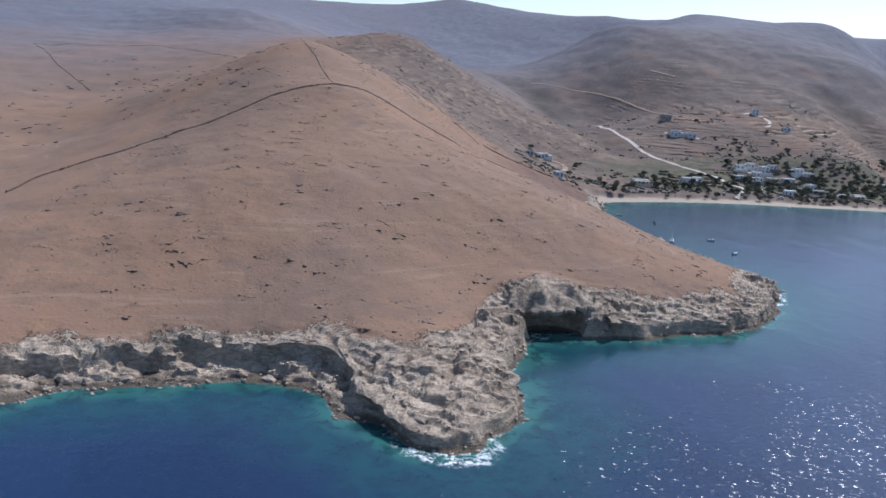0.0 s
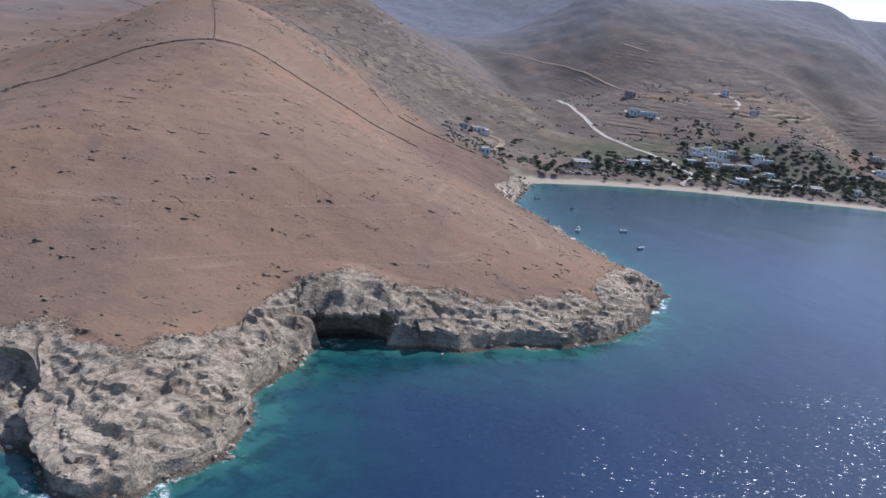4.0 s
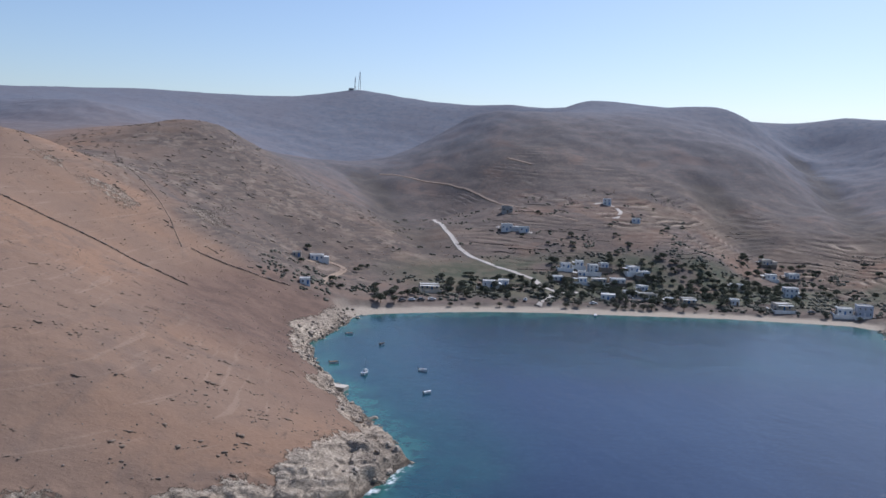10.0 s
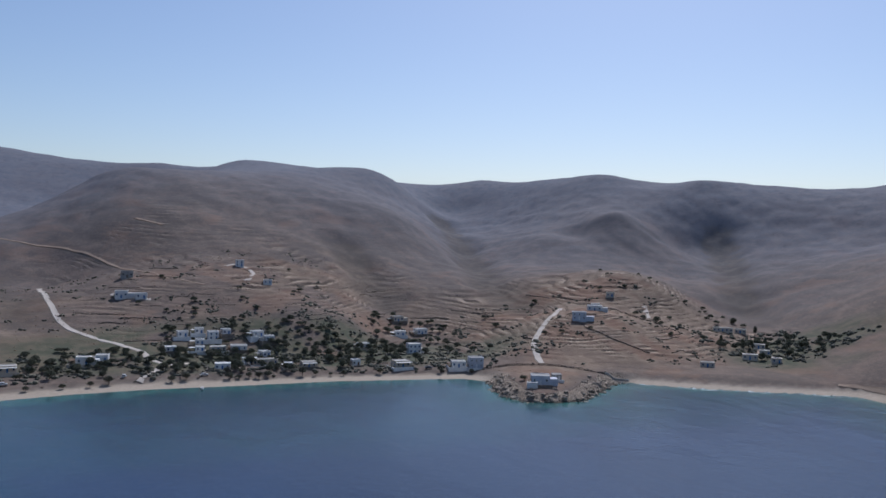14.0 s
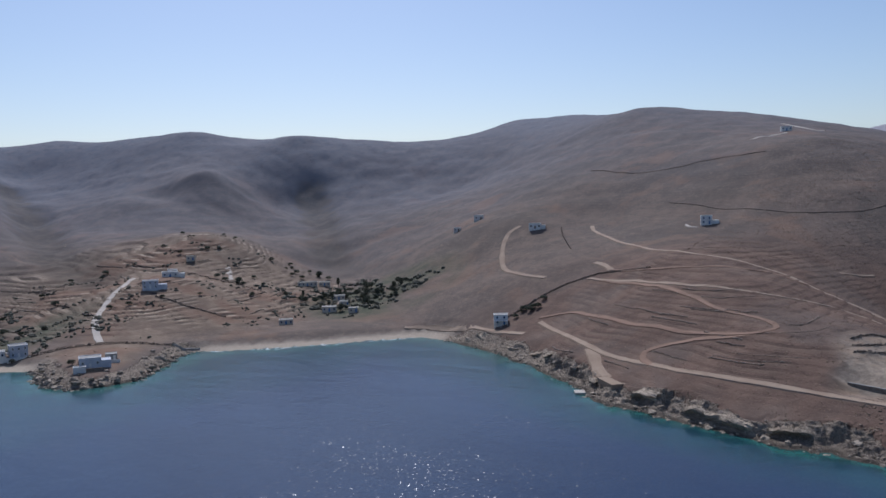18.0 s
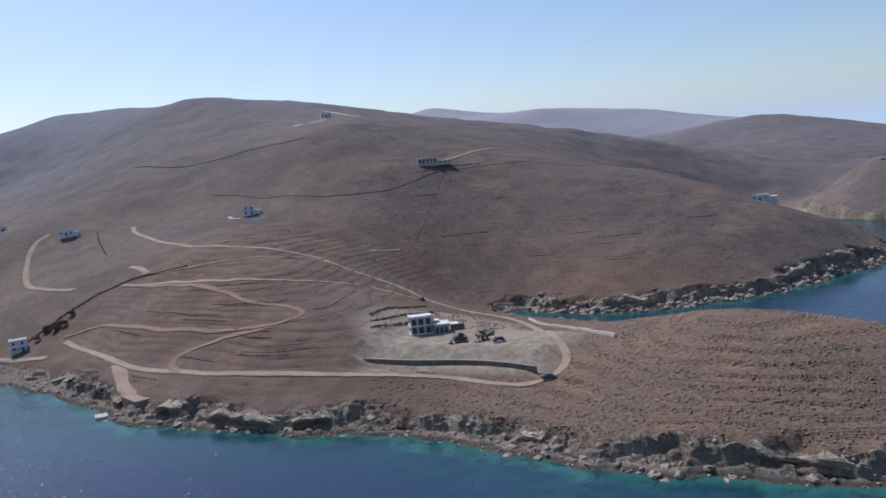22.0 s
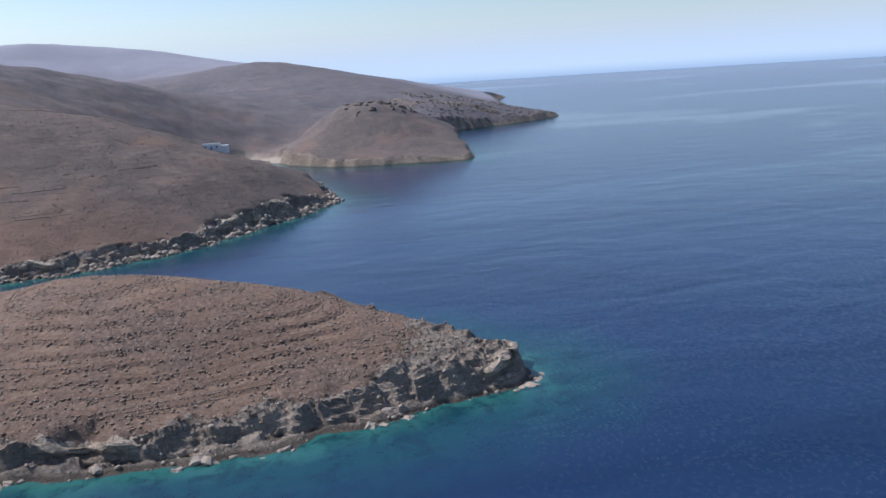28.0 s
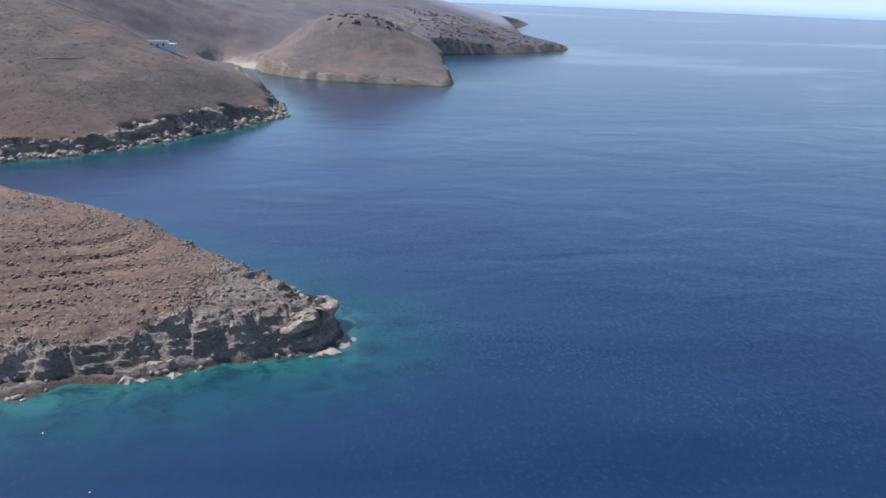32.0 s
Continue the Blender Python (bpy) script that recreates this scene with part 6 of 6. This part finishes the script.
# ---------------------------------------------------------------- scrub, stones and boulders
def scatter(x0, x1, y0, y1, n, seed, cell, least, rows=1, courses=0.0):
    r = np.random.RandomState(seed)
    x, y = r.uniform(x0, x1, n), r.uniform(y0, y1, n)
    if rows > 1:
        x = (x[:, None] + np.cumsum(r.uniform(0.4, 1.5, (n, rows)), 1)).ravel()
        y = (y[:, None] + r.normal(0, 0.5, (n, rows))).ravel()
    h, d, k = land(x, y, cell)
    keep = (d > least) & (h > 1.0) & (k["plot"] < 0.1) & ((k["riser"] > courses) | (r.uniform(0, 1, len(x)) < 0.22))
    return x[keep], y[keep], h[keep], k["rim"][keep], r


x, y, h, rim, r = scatter(-134, 142, 160, 422, 520, 5, 0.7, 16, 5)
strew("dry_shrubs", x, y, h, r.uniform(0.15, 0.45, len(x)) * r.choice([0.8, 1.2, 2.0], len(x)), np.full(len(x), 0.22), DARKSHRUB, "dark dry shrubs dotted over the tan hillside", "shrubs", 6)
x, y, h, rim, r = scatter(-134, 142, 160, 422, 4200, 15, 0.7, 10)
strew("field_stones", x, y, h, r.uniform(0.1, 0.3, len(x)), np.full(len(x), 0.6), STONE, "loose brown stones on the dry hillside", "stones", 16)
x, y, h, rim, r = scatter(414, 600, -20, 200, 34000, 25, 0.55, 6, 1, 0.55)
strew("thorn_scrub", x, y, h, r.uniform(0.15, 0.5, len(x)), np.full(len(x), 0.3), SHRUB, "brown thorny scrub on the peninsula", "shrubs", 26)
x, y, h, rim, r = scatter(414, 600, -20, 200, 20000, 35, 0.55, 5, 1, 0.72)
strew("field_stones", x, y, h, r.uniform(0.1, 0.36, len(x)), np.full(len(x), 0.45), PALESTONE, "pale loose stones on the peninsula", "stones", 36)
x, y, h, rim, r = scatter(470, 660, 190, 330, 5000, 45, 0.55, 10)
strew("thorn_scrub", x, y, h, r.uniform(0.15, 0.36, len(x)), np.full(len(x), 0.3), SHRUB, "brown thorny scrub on the terraced slope", "shrubs", 46)
x, y, h, rim, r = scatter(620, 850, -20, 330, 22000, 55, 4.0, 12, 1, 0.6)
strew("thorn_scrub", x, y, h, r.uniform(0.2, 0.5, len(x)), np.full(len(x), 0.22), SHRUB, "brown thorny scrub on the far hill", "shrubs", 56)
x, y, h, rim, r = scatter(-140, 110, 500, 760, 420, 61, 4.0, 20, 3)
strew("rock_outcrops", x, y, h, r.uniform(0.3, 1.1, len(x)), np.full(len(x), 0.32), STONE, "brown rock outcrops on the slope behind the ridge", "rocks", 62)
x, y, h, rim, r = scatter(-300, -100, 420, 700, 160, 63, 4.0, 20, 3)
strew("rock_outcrops", x, y, h, r.uniform(0.4, 1.3, len(x)), np.full(len(x), 0.3), STONE, "dark rock outcrops on the western shoulder", "rocks", 64)
x, y, h, rim, r = scatter(980, 1030, -130, -70, 60, 67, 2.0, 20, 5)
strew("rock_outcrops", x, y, h, r.uniform(0.5, 2.2, len(x)), np.full(len(x), 0.5), STONE, "rock outcrops near the crest of the cape", "rocks", 68)
x, y, h, rim, r = scatter(1190, 1340, -400, -200, 900, 69, 4.0, 4)
strew("rock_outcrops", x, y, h, r.uniform(0.5, 2.2, len(x)), np.full(len(x), 0.3), STONE, "dark crags on the flank of the far headland", "rocks", 70)
x, y, h, rim, r = scatter(-150, 420, 430, 800, 5000, 65, 4.0, 12)
strew("thorn_scrub", x, y, h, r.uniform(0.2, 0.6, len(x)), np.full(len(x), 0.35), SHRUB, "brown scrub on the valley sides", "shrubs", 66)


def boulder_mesh(seed):
    bm = bmesh.new()
    bmesh.ops.create_icosphere(bm, subdivisions=2, radius=1.0)
    off = Vector((seed * 7.1, seed * 3.3, 0))
    for v in bm.verts:
        n = noise.noise(v.co * 1.3 + off) * 0.5 + noise.noise(v.co * 3.1 + off) * 0.2
        v.co = v.co * (1 + n)
        v.co = Vector((round(v.co.x * 2.6) / 2.6 * 0.5 + v.co.x * 0.5, round(v.co.y * 2.6) / 2.6 * 0.5 + v.co.y * 0.5, v.co.z * 0.7))
    me = bpy.data.meshes.new("boulder")
    bm.to_mesh(me), bm.free()
    me.materials.append(CLIFF)
    return me


ROCKS = [boulder_mesh(i) for i in range(7)]
rng = random.Random(21)
SHORES = [(COAST_EAST[7:], 84, 1.4), (COAST_EAST[:8], 50, 1.0), (COAST_WEST[6:], 70, 1.3), (COAST_BAY, 24, 1.4), (COAST_ISLET, 44, 1.9)]
for line, count, size in SHORES:
    pts = along(line, 1.0)
    for _ in range(count):
        p = rng.choice(pts)
        x, y = p.x + rng.gauss(0, 3.2), p.y + rng.gauss(0, 3.2)
        z = ground_z(x, y)
        if z < -0.8 or z > 6:
            continue
        s = size * rng.uniform(0.35, 1.15)
        ob = tagged(new("boulder", ROCKS[rng.randrange(7)]), "weathered grey-brown boulder on the rocky shore", "boulder", "boulders along the shore")
        ob.matrix_world = Matrix.Translation((x, y, z - s * 0.15)) @ Matrix.Rotation(rng.uniform(0, 6.3), 4, "Z") @ Matrix.Diagonal((s * rng.uniform(0.8, 1.5), s, s * rng.uniform(0.7, 1.1), 1))
for x, y, s in ((436, -12, 1.2), (434, -9, 1.4), (439, -14, 0.9)):
    ob = tagged(new("reef_rock", ROCKS[int(x) % 7]), "flat wet reef rock off the rocky point", "boulder", "reef rocks off the point")
    ob.matrix_world = Matrix.Translation((x, y, -0.3)) @ Matrix.Rotation(x, 4, "Z") @ Matrix.Diagonal((s * 1.6, s * 1.2, s * 0.75, 1))

# broken rock and shingle along every rocky shore
for line, count, least, most, seed in ((COAST_EAST, 1400, 0.15, 0.75, 71), (COAST_WEST[5:], 1500, 0.15, 0.7, 72), (COAST_BAY, 700, 0.25, 1.1, 73), (COAST_ISLET, 700, 0.3, 1.4, 74), (COAST_INLET[8:20], 1600, 0.4, 2.0, 75)):
    pts, r = along(line, 1.0), np.random.RandomState(seed)
    spots = []
    for i in r.randint(0, len(pts), count):
        x, y = pts[i].x + r.normal(0, 4.0), pts[i].y + r.normal(0, 4.0)
        z = ground_z(x, y)
        if -0.6 < z < 9 and math.hypot(x - 35, y - 234) > 15:
            spots.append((x, y, z, least + (most - least) * r.rand() ** 3))
    x, y, z, size = np.array(spots).T
    strew("shore_rubble", x, y, z, size, np.full(len(x), 0.65), CLIFF, "broken grey-brown rock strewn along the shore", "rocks", seed)

# low bushes between the houses and along the shore tracks
for n, (x0, x1, y0, y1, count, least, most) in enumerate(((110, 420, 548, 600, 1100, 0.5, 1.5), (200, 410, 590, 680, 800, 0.5, 1.4), (45, 112, 505, 560, 260, 0.4, 1.3), (420, 600, 520, 700, 420, 0.4, 1.2), (545, 625, 500, 600, 420, 0.6, 1.8), (100, 330, 640, 800, 420, 0.4, 1.2))):
    r = np.random.RandomState(90 + n)
    mid = np.stack([r.uniform(x0, x1, count // 5), r.uniform(y0, y1, count // 5)], -1)
    spots = []
    for i in range(count):
        x, y = mid[i % len(mid)] + r.normal(0, 2.2, 2)
        z = ground_z(x, y)
        if z > 1.4 and all((x - p.x) ** 2 + (y - p.y) ** 2 > 30 for p in taken):
            spots.append((x, y, z, r.uniform(least, most)))
    x, y, z, size = np.array(spots).T
    strew("garden_bushes", x, y, z, size, np.full(len(x), 0.75), BUSH, "grey-green bushes between houses and field walls", "bushes", 190 + n)
